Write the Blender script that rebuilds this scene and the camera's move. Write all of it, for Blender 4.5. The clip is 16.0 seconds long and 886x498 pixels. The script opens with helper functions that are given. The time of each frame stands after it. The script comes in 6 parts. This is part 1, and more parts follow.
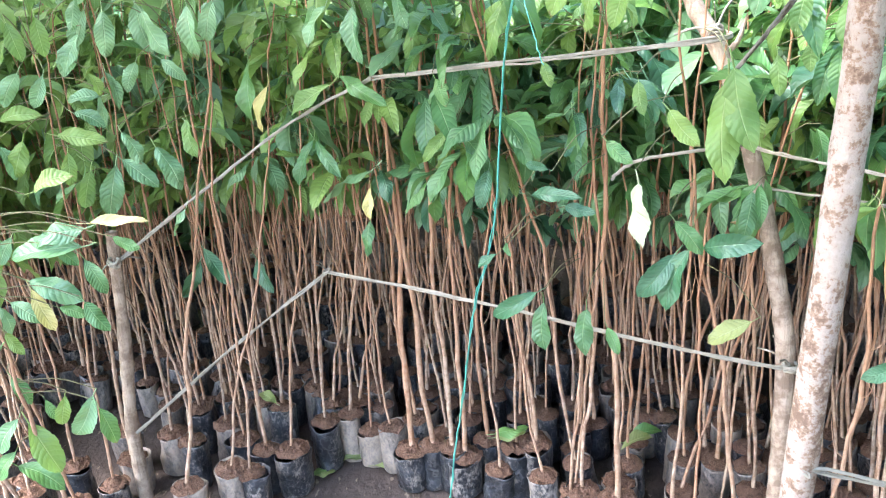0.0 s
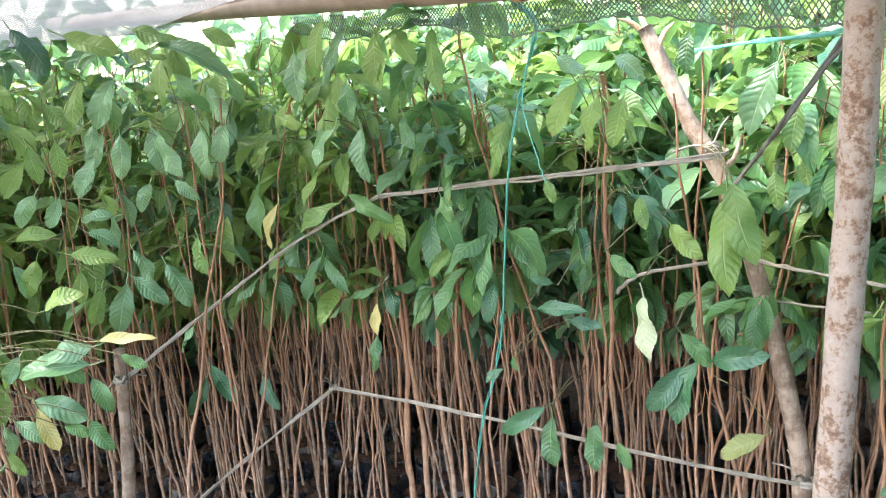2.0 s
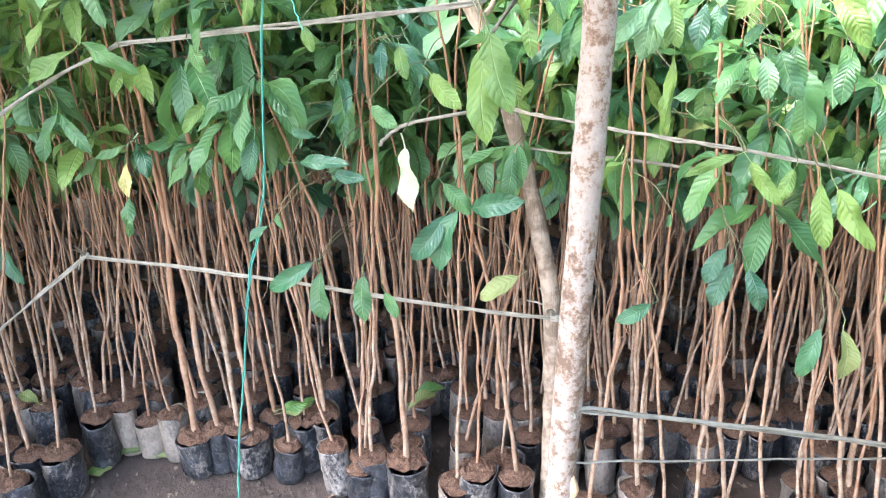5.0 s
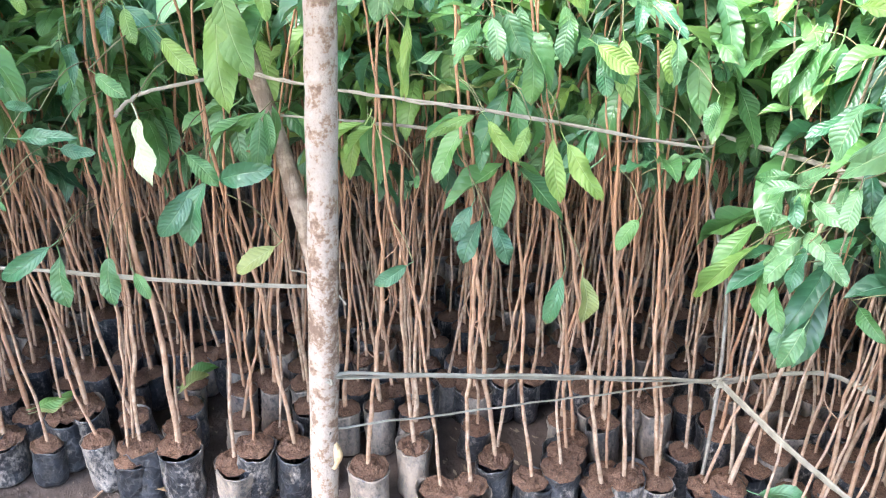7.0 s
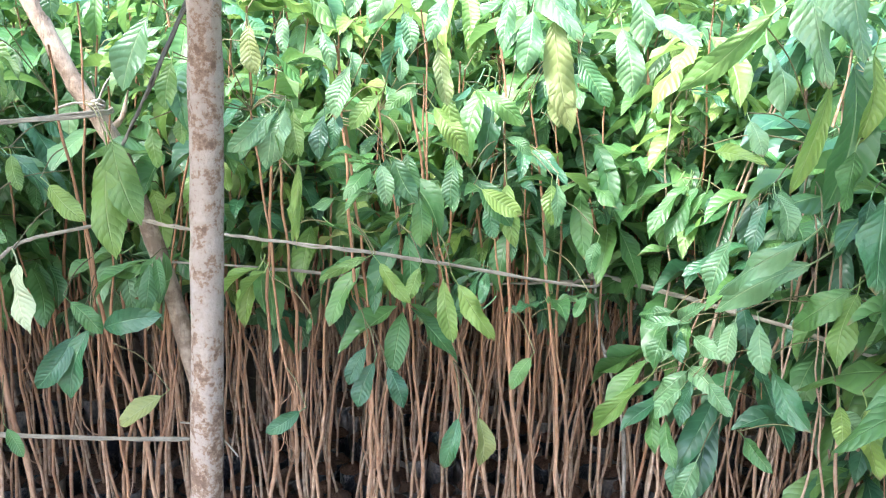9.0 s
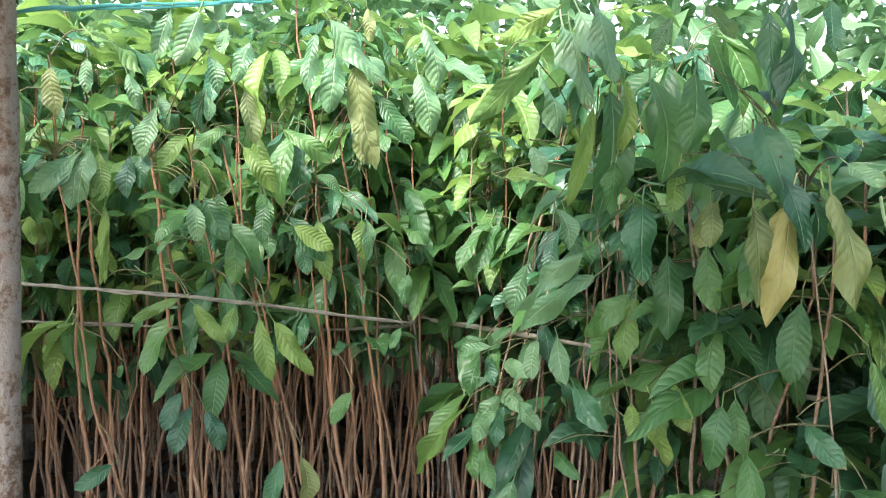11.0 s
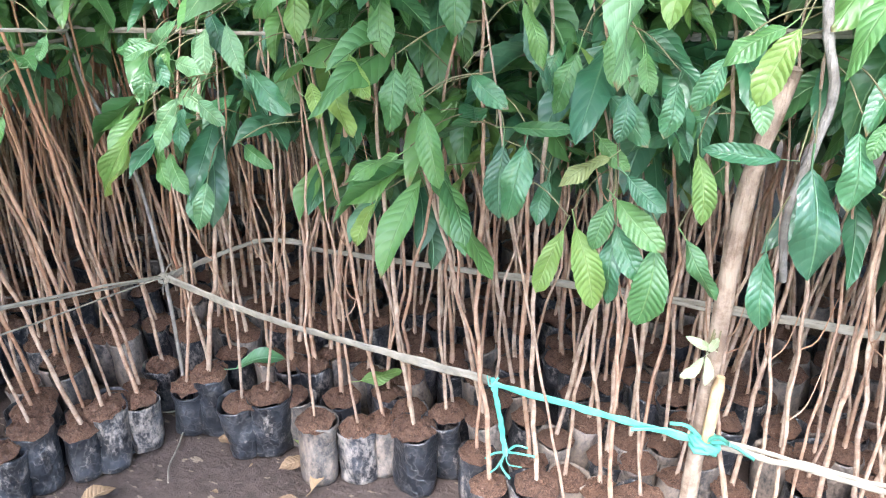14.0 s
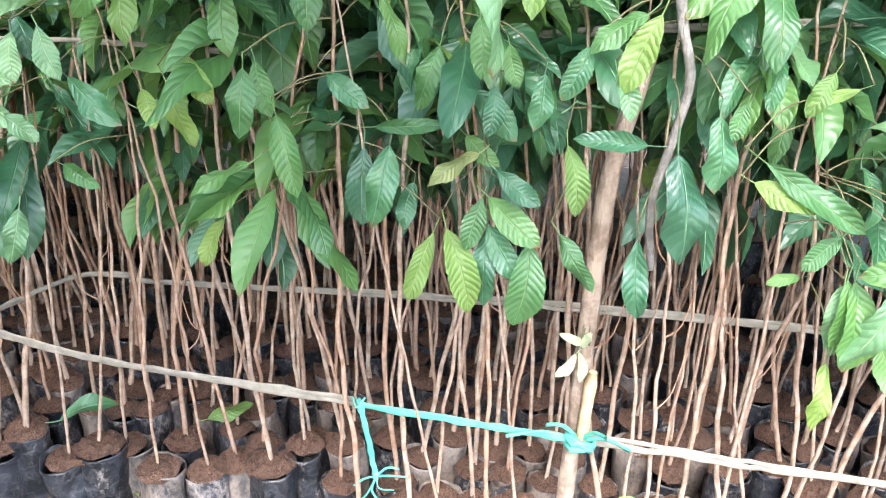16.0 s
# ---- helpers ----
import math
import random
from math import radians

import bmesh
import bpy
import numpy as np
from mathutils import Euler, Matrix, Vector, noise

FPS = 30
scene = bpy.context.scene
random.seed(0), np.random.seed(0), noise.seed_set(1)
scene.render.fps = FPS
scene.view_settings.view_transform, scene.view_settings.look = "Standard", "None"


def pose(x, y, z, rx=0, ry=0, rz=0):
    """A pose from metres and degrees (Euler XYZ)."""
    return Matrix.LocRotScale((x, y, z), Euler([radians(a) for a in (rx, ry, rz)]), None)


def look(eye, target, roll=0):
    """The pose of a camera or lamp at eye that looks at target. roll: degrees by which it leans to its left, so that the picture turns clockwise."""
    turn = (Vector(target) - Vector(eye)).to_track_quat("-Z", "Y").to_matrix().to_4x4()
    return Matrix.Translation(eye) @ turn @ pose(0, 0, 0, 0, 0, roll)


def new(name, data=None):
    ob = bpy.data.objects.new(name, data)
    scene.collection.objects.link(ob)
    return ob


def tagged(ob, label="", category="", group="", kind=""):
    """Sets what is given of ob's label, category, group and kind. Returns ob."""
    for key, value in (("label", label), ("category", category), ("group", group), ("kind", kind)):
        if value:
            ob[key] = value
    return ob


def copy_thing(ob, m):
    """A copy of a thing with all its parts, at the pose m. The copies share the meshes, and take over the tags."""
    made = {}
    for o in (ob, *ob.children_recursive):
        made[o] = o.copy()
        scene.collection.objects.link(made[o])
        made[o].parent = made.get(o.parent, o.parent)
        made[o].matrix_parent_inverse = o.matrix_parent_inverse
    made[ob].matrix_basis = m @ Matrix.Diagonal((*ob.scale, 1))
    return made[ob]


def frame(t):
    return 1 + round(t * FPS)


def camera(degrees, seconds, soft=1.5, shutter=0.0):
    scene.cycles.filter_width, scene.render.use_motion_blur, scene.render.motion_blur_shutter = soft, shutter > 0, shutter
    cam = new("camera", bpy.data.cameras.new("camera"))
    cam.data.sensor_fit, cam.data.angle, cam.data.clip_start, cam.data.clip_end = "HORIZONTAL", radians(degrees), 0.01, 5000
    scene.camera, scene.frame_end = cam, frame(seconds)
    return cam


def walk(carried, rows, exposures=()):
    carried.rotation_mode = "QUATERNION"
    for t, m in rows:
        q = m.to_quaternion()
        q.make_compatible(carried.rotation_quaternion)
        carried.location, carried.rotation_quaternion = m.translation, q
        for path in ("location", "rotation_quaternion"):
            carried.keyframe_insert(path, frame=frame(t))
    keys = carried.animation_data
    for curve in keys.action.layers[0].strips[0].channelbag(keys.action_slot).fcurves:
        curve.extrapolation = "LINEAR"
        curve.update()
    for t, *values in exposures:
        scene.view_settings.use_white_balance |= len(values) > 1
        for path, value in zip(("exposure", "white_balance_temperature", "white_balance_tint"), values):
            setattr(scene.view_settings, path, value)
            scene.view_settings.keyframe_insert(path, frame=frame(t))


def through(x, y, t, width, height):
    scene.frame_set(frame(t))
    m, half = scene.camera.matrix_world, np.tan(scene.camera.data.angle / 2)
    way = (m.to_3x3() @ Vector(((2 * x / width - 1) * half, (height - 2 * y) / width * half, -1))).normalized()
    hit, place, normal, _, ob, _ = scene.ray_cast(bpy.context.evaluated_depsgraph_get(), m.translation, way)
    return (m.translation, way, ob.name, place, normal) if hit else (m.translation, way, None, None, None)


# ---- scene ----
cam = camera(55.6, 16.0, soft=1.1)
PATH = [
    (0, (0.155, 0.008, 1.684), (0.019, 2.096, 0.883), -4),
    (0.5, (0.148, 0.002, 1.677), (0.019, 2.111, 0.932), -3.9),
    (1, (0.147, -0.000, 1.677), (0.047, 2.143, 1.028), -3.5),
    (1.5, (0.152, -0.001, 1.682), (0.090, 2.156, 1.074), -3),
    (2, (0.156, -0.005, 1.693), (0.019, 2.172, 1.179), -4.5),
    (2.5, (0.141, -0.021, 1.715), (-0.006, 2.179, 1.319), -4.4),
    (3, (0.143, -0.012, 1.717), (0.099, 2.174, 1.225), -3.4),
    (3.2, (0.151, -0.006, 1.707), (0.153, 2.166, 1.149), -3.6),
    (5.3, (0.190, 0.028, 1.670), (0.656, 2.018, 0.750), -1.4),
    (5.5, (0.198, 0.027, 1.667), (0.696, 2.006, 0.738), -1.4),
    (6, (0.236, 0.028, 1.664), (0.946, 1.913, 0.682), -0.9),
    (6.5, (0.267, 0.018, 1.663), (1.090, 1.847, 0.666), 0.4),
    (7, (0.279, 0.010, 1.661), (1.186, 1.808, 0.680), 1),
    (7.5, (0.290, 0.007, 1.656), (1.272, 1.754, 0.654), 1.7),
    (8, (0.299, -0.002, 1.650), (1.319, 1.775, 0.745), 2),
    (8.5, (0.308, -0.011, 1.642), (1.406, 1.791, 0.889), 1.7),
    (8.7, (0.306, -0.015, 1.644), (1.434, 1.795, 0.960), 1.8),
    (10.8, (0.307, -0.137, 1.528), (1.781, 1.523, 1.230), 1.6),
    (11, (0.304, -0.139, 1.525), (1.827, 1.473, 1.207), 1.5),
    (11.5, (0.312, -0.148, 1.515), (1.939, 1.331, 1.082), 0.8),
    (12, (0.327, -0.157, 1.505), (2.053, 1.167, 0.971), 0.7),
    (12.5, (0.333, -0.157, 1.497), (2.091, 1.062, 0.833), 0.6),
    (13, (0.339, -0.156, 1.478), (2.119, 0.963, 0.703), 0.3),
    (13.5, (0.332, -0.155, 1.463), (2.100, 0.907, 0.590), 0.2),
    (14, (0.338, -0.167, 1.444), (2.141, 0.708, 0.441), -0.4),
    (14.5, (0.357, -0.189, 1.428), (2.238, 0.447, 0.392), 0.8),
    (15, (0.365, -0.199, 1.427), (2.265, 0.324, 0.361), 0.4),
    (15.5, (0.360, -0.169, 1.402), (2.271, 0.296, 0.334), 0.7),
    (16, (0.361, -0.066, 1.376), (2.358, 0.353, 0.451), 1.8),
]
walk(cam, [(t, look(eye, target, roll)) for t, eye, target, roll in PATH],
     exposures=[(0, 3.6, 6380, 16), (1, 3.5, 6380, 17), (1.5, 3.2, 6580, 16), (2, 3, 6780, 16), (2.5, 2.68, 6980, 15), (3.2, 2.6, 6980, 15), (5.3, 3.6, 6380, 16), (6.5, 3.45, 6380, 16),
                (8.5, 3.2, 6280, 15), (10.8, 2.1, 6980, 12.5), (11.5, 2.55, 6380, 10.5), (12.5, 3, 6180, 14), (14.5, 3.1, 6330, 16), (15.5, 3.15, 6580, 16), (16, 3.05, 6480, 16)])

# ---- light: hazy sun over the path, bright sky ----
SUN_DIR = Vector((-0.59, -0.09, 0.8)).normalized()
world = bpy.data.worlds.new("sky")
scene.world = world
world.use_nodes = True
wn = world.node_tree.nodes
sky = wn.new("ShaderNodeTexSky")
sky.sky_type = "NISHITA"
sky.sun_disc = False
sky.sun_elevation = math.asin(SUN_DIR.z)
sky.sun_rotation = math.atan2(SUN_DIR.x, SUN_DIR.y)
sky.air_density, sky.dust_density = 1.2, 1.5
world.node_tree.links.new(sky.outputs[0], wn["Background"].inputs[0])
wn["Background"].inputs[1].default_value = 0.15
sun_data = bpy.data.lights.new("sun", "SUN")
sun_data.energy, sun_data.angle, sun_data.color = 2.6, radians(28), (1.0, 0.99, 0.97)
sun = new("sun", sun_data)
sun.matrix_world = look(SUN_DIR * 20, (0, 0, 0))


# ---- materials ----
class Nodes:
    """A small helper that wires a material's nodes."""

    def __init__(self, name):
        self.mat = bpy.data.materials.new(name)
        self.mat.use_nodes = True
        self.tree = self.mat.node_tree
        self.bsdf = self.tree.nodes["Principled BSDF"]
        self.out = self.tree.nodes["Material Output"]

    def add(self, kind, **values):
        n = self.tree.nodes.new(kind)
        for k, v in values.items():
            n.inputs[k.replace("_", " ")].default_value = v
        return n

    def link(self, a, b):
        self.tree.links.new(a, b)

    def noise(self, scale, detail=4.0, rough=0.6, coords=None, stretch=None):
        n = self.add("ShaderNodeTexNoise", Scale=scale, Detail=detail, Roughness=rough)
        if coords is None:
            coords = self.add("ShaderNodeTexCoord").outputs["Object"]
        if stretch:
            m = self.add("ShaderNodeMapping", Scale=stretch)
            self.link(coords, m.inputs[0])
            coords = m.outputs[0]
        self.link(coords, n.inputs["Vector"])
        return n.outputs["Fac"]

    def ramp(self, fac, *stops):
        r = self.add("ShaderNodeValToRGB")
        els = r.color_ramp.elements
        while len(els) < len(stops):
            els.new(0.5)
        for e, (p, c) in zip(els, stops):
            e.position, e.color = p, (*c, 1)
        self.link(fac, r.inputs[0])
        return r.outputs[0]

    def math(self, op, a, b=None, clamp=False):
        n = self.tree.nodes.new("ShaderNodeMath")
        n.operation, n.use_clamp = op, clamp
        for i, v in enumerate((a, b)):
            if v is None:
                continue
            if isinstance(v, (int, float)):
                n.inputs[i].default_value = v
            else:
                self.link(v, n.inputs[i])
        return n.outputs[0]

    def mix(self, fac, a, b, blend="MIX"):
        n = self.tree.nodes.new("ShaderNodeMix")
        n.data_type, n.blend_type = "RGBA", blend
        for i, v in ((0, fac), (6, a), (7, b)):
            if isinstance(v, (int, float)):
                n.inputs[i].default_value = v
            elif isinstance(v, tuple):
                n.inputs[i].default_value = (*v, 1)
            else:
                self.link(v, n.inputs[i])
        return n.outputs[2]

    def bump(self, height, strength, distance=0.01):
        b = self.add("ShaderNodeBump", Strength=strength, Distance=distance)
        self.link(height, b.inputs["Height"])
        self.link(b.outputs[0], self.bsdf.inputs["Normal"])


def leaf_material(name, young, mid, old, vein, rough=0.3, through=0.35, pillow=0.5):
    """A leaf blade: colour varies from leaf to leaf, with a midrib, curved side veins and raised panels between them along the uv."""
    n = Nodes(name)
    info = n.add("ShaderNodeObjectInfo").outputs["Random"]
    island = n.add("ShaderNodeNewGeometry").outputs["Random Per Island"]
    rand = n.math("FRACT", n.math("ADD", n.math("MULTIPLY", info, 7.31), n.math("MULTIPLY", island, 3.17)))
    base = n.ramp(rand, (0.0, old), (0.45, mid), (1.0, young))
    uv = n.add("ShaderNodeUVMap")
    uv.uv_map = "leaf"
    sep = n.add("ShaderNodeSeparateXYZ")
    n.link(uv.outputs[0], sep.inputs[0])
    u, v = sep.outputs[0], sep.outputs[1]
    av = n.math("ABSOLUTE", v)
    rib = n.math("SUBTRACT", 1.0, n.math("MULTIPLY", av, 15.0), clamp=True)
    wander = n.math("MULTIPLY", n.math("SUBTRACT", n.noise(5.0, 2), 0.5), 0.04)
    count = n.math("ADD", 54.0, n.math("MULTIPLY", n.math("FRACT", n.math("MULTIPLY", rand, 5.7)), 24.0))
    phase = n.math("MULTIPLY", n.math("SUBTRACT", n.math("ADD", u, wander), n.math("MULTIPLY", n.math("POWER", av, 1.4), 0.15)), count)
    wave = n.math("ADD", n.math("MULTIPLY", n.math("SINE", phase), 0.5), 0.5)
    veins = n.math("POWER", wave, 9.0)
    panel = n.math("POWER", n.math("SUBTRACT", 1.0, wave), 0.6)
    col = n.mix(n.math("MULTIPLY", n.noise(2.2, 3), 0.5), base, n.mix(0.55, base, young))
    blotch = n.ramp(n.noise(3.1, 3, 0.6), (0.6, (0, 0, 0)), (0.72, (1, 1, 1)))
    col = n.mix(n.math("MULTIPLY", blotch, n.math("MULTIPLY", rand, 0.45)), col, n.mix(0.5, young, (0.3, 0.3, 0.06)))
    specks = n.ramp(n.noise(17.0, 2), (0.69, (0, 0, 0)), (0.74, (1, 1, 1)))
    col = n.mix(n.math("MULTIPLY", specks, 0.25), col, (0.16, 0.13, 0.04))
    burn = n.math("MULTIPLY", n.math("SUBTRACT", n.math("ADD", u, n.math("MULTIPLY", n.noise(6.0, 3), 0.25)), 1.04), 14.0, clamp=True)
    col = n.mix(n.math("MULTIPLY", burn, n.math("GREATER_THAN", rand, 0.72)), col, (0.2, 0.12, 0.05))
    col = n.mix(n.math("MULTIPLY", veins, 0.3), col, n.mix(0.35, old, vein))
    col = n.mix(n.math("MULTIPLY", rib, 0.75), col, vein)
    n.link(col, n.bsdf.inputs["Base Color"])
    n.bsdf.inputs["Specular IOR Level"].default_value = 0.8
    n.link(n.math("ADD", n.math("MULTIPLY", n.noise(9.0, 2), 0.24), rough + 0.03), n.bsdf.inputs["Roughness"])
    pucker = n.noise(6.0, 2)
    n.bump(n.math("ADD", n.math("ADD", n.math("MULTIPLY", panel, pillow), n.math("MULTIPLY", pucker, 1.1)), n.math("MULTIPLY", rib, -0.8)), 0.6, 0.0034)
    trans = n.add("ShaderNodeBsdfTranslucent")
    n.link(n.mix(0.25, col, (0.34, 0.52, 0.16)), trans.inputs[0])
    mix = n.add("ShaderNodeMixShader", Fac=through)
    n.link(n.bsdf.outputs[0], mix.inputs[1])
    n.link(trans.outputs[0], mix.inputs[2])
    n.link(mix.outputs[0], n.out.inputs[0])
    return n.mat


# L and P also put stronger light and sheen into some leaves' colour
LEAF = {
    "G": leaf_material("leaf_green", (0.12, 0.27, 0.064), (0.064, 0.195, 0.058), (0.032, 0.125, 0.048), (0.26, 0.42, 0.17), 0.28, 0.35, 0.5),
    "D": leaf_material("leaf_dark_glossy", (0.05, 0.172, 0.066), (0.03, 0.127, 0.056), (0.018, 0.086, 0.045), (0.17, 0.33, 0.17), 0.26, 0.22, 0.38),
    "L": leaf_material("leaf_lime", (0.24, 0.375, 0.078), (0.168, 0.305, 0.067), (0.112, 0.24, 0.057), (0.38, 0.5, 0.2), 0.32, 0.4, 0.6),
    "P": leaf_material("leaf_pale", (0.18, 0.345, 0.155), (0.125, 0.275, 0.118), (0.078, 0.205, 0.086), (0.4, 0.54, 0.3), 0.25, 0.28, 0.55),
    "Y": leaf_material("leaf_yellow", (0.6, 0.55, 0.22), (0.54, 0.46, 0.15), (0.42, 0.38, 0.12), (0.7, 0.62, 0.33), 0.42, 0.3, 0.4),
    "O": leaf_material("leaf_olive", (0.26, 0.3, 0.1), (0.21, 0.26, 0.08), (0.15, 0.21, 0.07), (0.34, 0.38, 0.18), 0.4, 0.32, 0.5),
    "C": leaf_material("leaf_cream", (0.46, 0.54, 0.33), (0.41, 0.5, 0.29), (0.36, 0.45, 0.25), (0.66, 0.68, 0.45), 0.36, 0.25, 0.8),
    "dry": leaf_material("leaf_dry", (0.3, 0.2, 0.11), (0.22, 0.14, 0.075), (0.15, 0.09, 0.05), (0.34, 0.25, 0.14), 0.7, 0.1, 0.6),
}


def bark_material(name, light, dark, fine, patch=(0.4, 0.6), streak=(1, 1, 0.12), vary=0.3, rust=0.0, young=None):
    """Bark with streaks and patches; young recolours the wood further up: its reddish bark and the shade there."""
    n = Nodes(name)
    info = n.add("ShaderNodeObjectInfo").outputs["Random"]
    coarse = n.noise(fine * 0.25, 5, 0.65)
    grain = n.noise(fine, 6, 0.7, stretch=streak)
    col = n.ramp(coarse, (patch[0], dark), (patch[1], light))
    col = n.mix(n.math("MULTIPLY", grain, 0.55), col, n.mix(0.6, col, dark))
    col = n.mix(n.math("MULTIPLY", info, vary), col, dark)
    island = n.add("ShaderNodeNewGeometry").outputs["Random Per Island"]
    chance = n.math("FRACT", n.math("ADD", n.math("MULTIPLY", info, 11.3), island))
    col = n.mix(n.math("MULTIPLY", n.math("POWER", chance, 1.5), rust), col, (0.36, 0.155, 0.07))
    # redder and darker up the stem: bark tone plus the bed's inner shade
    if young:
        sep = n.add("ShaderNodeSeparateXYZ")
        n.link(n.add("ShaderNodeTexCoord").outputs["Object"], sep.inputs[0])
        up = n.math("MULTIPLY", n.math("SUBTRACT", sep.outputs[2], 0.36), 1.7, clamp=True)
        col = n.mix(n.math("MULTIPLY", up, n.math("ADD", n.math("MULTIPLY", coarse, 0.8), 0.42)), col, young)
    n.link(col, n.bsdf.inputs["Base Color"])
    n.bsdf.inputs["Roughness"].default_value = 0.75
    n.bump(n.math("ADD", grain, coarse), 0.8, 0.008)
    return n.mat


# one bark twice: PALE_STEM for the brighter bed, STEM with shade in its colour
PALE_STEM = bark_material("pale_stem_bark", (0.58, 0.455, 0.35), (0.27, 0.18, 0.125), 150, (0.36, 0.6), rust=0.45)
STEM = bark_material("stem_bark", (0.56, 0.43, 0.325), (0.25, 0.155, 0.1), 150, (0.38, 0.6), rust=0.55, young=(0.36, 0.18, 0.092))
TWIG = bark_material("green_twig", (0.2, 0.2, 0.09), (0.14, 0.12, 0.06), 60)
POST_BARK = bark_material("post_bark", (0.46, 0.365, 0.28), (0.2, 0.14, 0.098), 80, (0.42, 0.58), streak=(1, 1, 0.1))
GREY_BARK = bark_material("grey_bark", (0.32, 0.295, 0.26), (0.14, 0.125, 0.105), 90)
CUT_WOOD = bark_material("cut_wood", (0.72, 0.55, 0.33), (0.5, 0.34, 0.18), 90)


def lichen_bark():
    n = Nodes("pale_lichen_bark")
    a = n.noise(36, 6, 0.62)
    b = n.noise(130, 4, 0.65)
    c = n.noise(7.0, 3, 0.5)
    mask = n.math("ADD", n.math("MULTIPLY", a, 0.5), n.math("ADD", n.math("MULTIPLY", b, 0.34), n.math("MULTIPLY", c, 0.28)))
    col = n.ramp(mask, (0.47, (0.14, 0.09, 0.06)), (0.53, (0.24, 0.165, 0.115)), (0.55, (0.3, 0.245, 0.2)), (0.72, (0.375, 0.32, 0.275)))
    n.link(col, n.bsdf.inputs["Base Color"])
    n.bsdf.inputs["Roughness"].default_value = 0.85
    n.bump(n.math("ADD", a, b), 0.6, 0.008)
    return n.mat


PALE_BARK = lichen_bark()


def bag_material(name, plastic, dust, mud, low, high):
    """Black film, dulled by dust, with splashes of dried mud and soft crumpled facets."""
    n = Nodes(name)
    info = n.add("ShaderNodeObjectInfo")
    shift = n.add("ShaderNodeVectorMath")
    n.link(n.add("ShaderNodeTexCoord").outputs["Object"], shift.inputs[0])
    n.link(info.outputs["Location"], shift.inputs[1])
    co = shift.outputs[0]
    rand = info.outputs["Random"]
    fine = n.noise(110, 5, 0.7, coords=co, stretch=(1.0, 1.0, 0.6))
    soft = n.noise(17, 4, 0.6, coords=co)
    wide = n.noise(26, 2, 0.5, coords=co, stretch=(1.0, 1.0, 0.5))
    fold = n.noise(38, 2, 0.5, coords=co, stretch=(0.9, 0.9, 0.8))
    crease = n.math("SUBTRACT", 1.0, n.math("MULTIPLY", n.math("ABSOLUTE", n.math("SUBTRACT", fold, 0.5)), 16.0), clamp=True)
    film = n.mix(n.ramp(soft, (0.45, (0, 0, 0)), (0.7, (1, 1, 1))), plastic, dust)
    film = n.mix(n.math("MULTIPLY", crease, n.math("MULTIPLY", fine, 0.3)), film, n.mix(0.6, dust, mud))
    m = n.math("ADD", n.math("MULTIPLY", fine, 0.56), n.math("MULTIPLY", wide, 0.4))
    m = n.math("ADD", m, n.math("MULTIPLY", n.math("SUBTRACT", rand, 0.5), 0.16))
    fac = n.ramp(m, (low, (0, 0, 0)), (high, (1, 1, 1)))
    n.link(n.mix(fac, film, n.mix(fine, mud, n.mix(0.55, mud, (0.2, 0.13, 0.09)))), n.bsdf.inputs["Base Color"])
    n.link(n.math("ADD", n.math("MULTIPLY", fac, 0.4), n.math("ADD", n.math("MULTIPLY", soft, 0.25), 0.2)), n.bsdf.inputs["Roughness"])
    n.bump(n.math("ADD", n.math("ADD", n.math("MULTIPLY", crease, 0.12), n.math("MULTIPLY", fold, 1.0)), n.math("MULTIPLY", wide, 1.2)), 0.6, 0.011)
    return n.mat


BAG_BLACK = bag_material("black_film", (0.012, 0.014, 0.018), (0.045, 0.05, 0.06), (0.38, 0.35, 0.32), 0.5, 0.65)
BAG_MUDDY = bag_material("muddy_film", (0.04, 0.04, 0.042), (0.13, 0.12, 0.11), (0.34, 0.285, 0.235), 0.38, 0.6)


def soil_material(name, light, dark, scale, rough=0.95):
    n = Nodes(name)
    co = n.add("ShaderNodeNewGeometry").outputs["Position"]
    a = n.noise(scale, 8, 0.7, coords=co)
    b = n.noise(scale * 0.12, 4, 0.6, coords=co)
    col = n.mix(n.ramp(b, (0.35, (0, 0, 0)), (0.65, (1, 1, 1))), n.ramp(a, (0.4, dark), (0.6, light)), n.mix(0.5, light, dark))
    bits = n.noise(scale * 1.7, 2, 0.5, coords=co, stretch=(1.0, 0.4, 1.0))
    col = n.mix(n.ramp(bits, (0.66, (0, 0, 0)), (0.7, (1, 1, 1))), col, n.mix(0.6, light, (0.45, 0.36, 0.25)))
    col = n.mix(n.ramp(n.noise(scale * 0.3, 3, 0.6, coords=co), (0.5, (0, 0, 0)), (0.68, (0.75, 0.75, 0.75))), col, dark)
    col = n.mix(n.math("MULTIPLY", n.add("ShaderNodeObjectInfo").outputs["Random"], 0.45), col, n.mix(0.5, col, dark))
    n.link(col, n.bsdf.inputs["Base Color"])
    n.bsdf.inputs["Roughness"].default_value = rough
    n.bump(n.math("ADD", a, n.math("MULTIPLY", bits, 0.5)), 1.0, 0.014)
    return n.mat


POT_SOIL = soil_material("pot_soil", (0.36, 0.195, 0.12), (0.07, 0.035, 0.023), 260)
EARTH = soil_material("trodden_earth", (0.125, 0.09, 0.074), (0.058, 0.041, 0.034), 34, 0.8)


def strip_material(name, a, b, rough, scale=30):
    n = Nodes(name)
    f = n.noise(scale, 4, 0.6)
    n.link(n.ramp(f, (0.3, a), (0.7, b)), n.bsdf.inputs["Base Color"])
    n.bsdf.inputs["Roughness"].default_value = rough
    n.bump(f, 0.3, 0.003)
    return n.mat


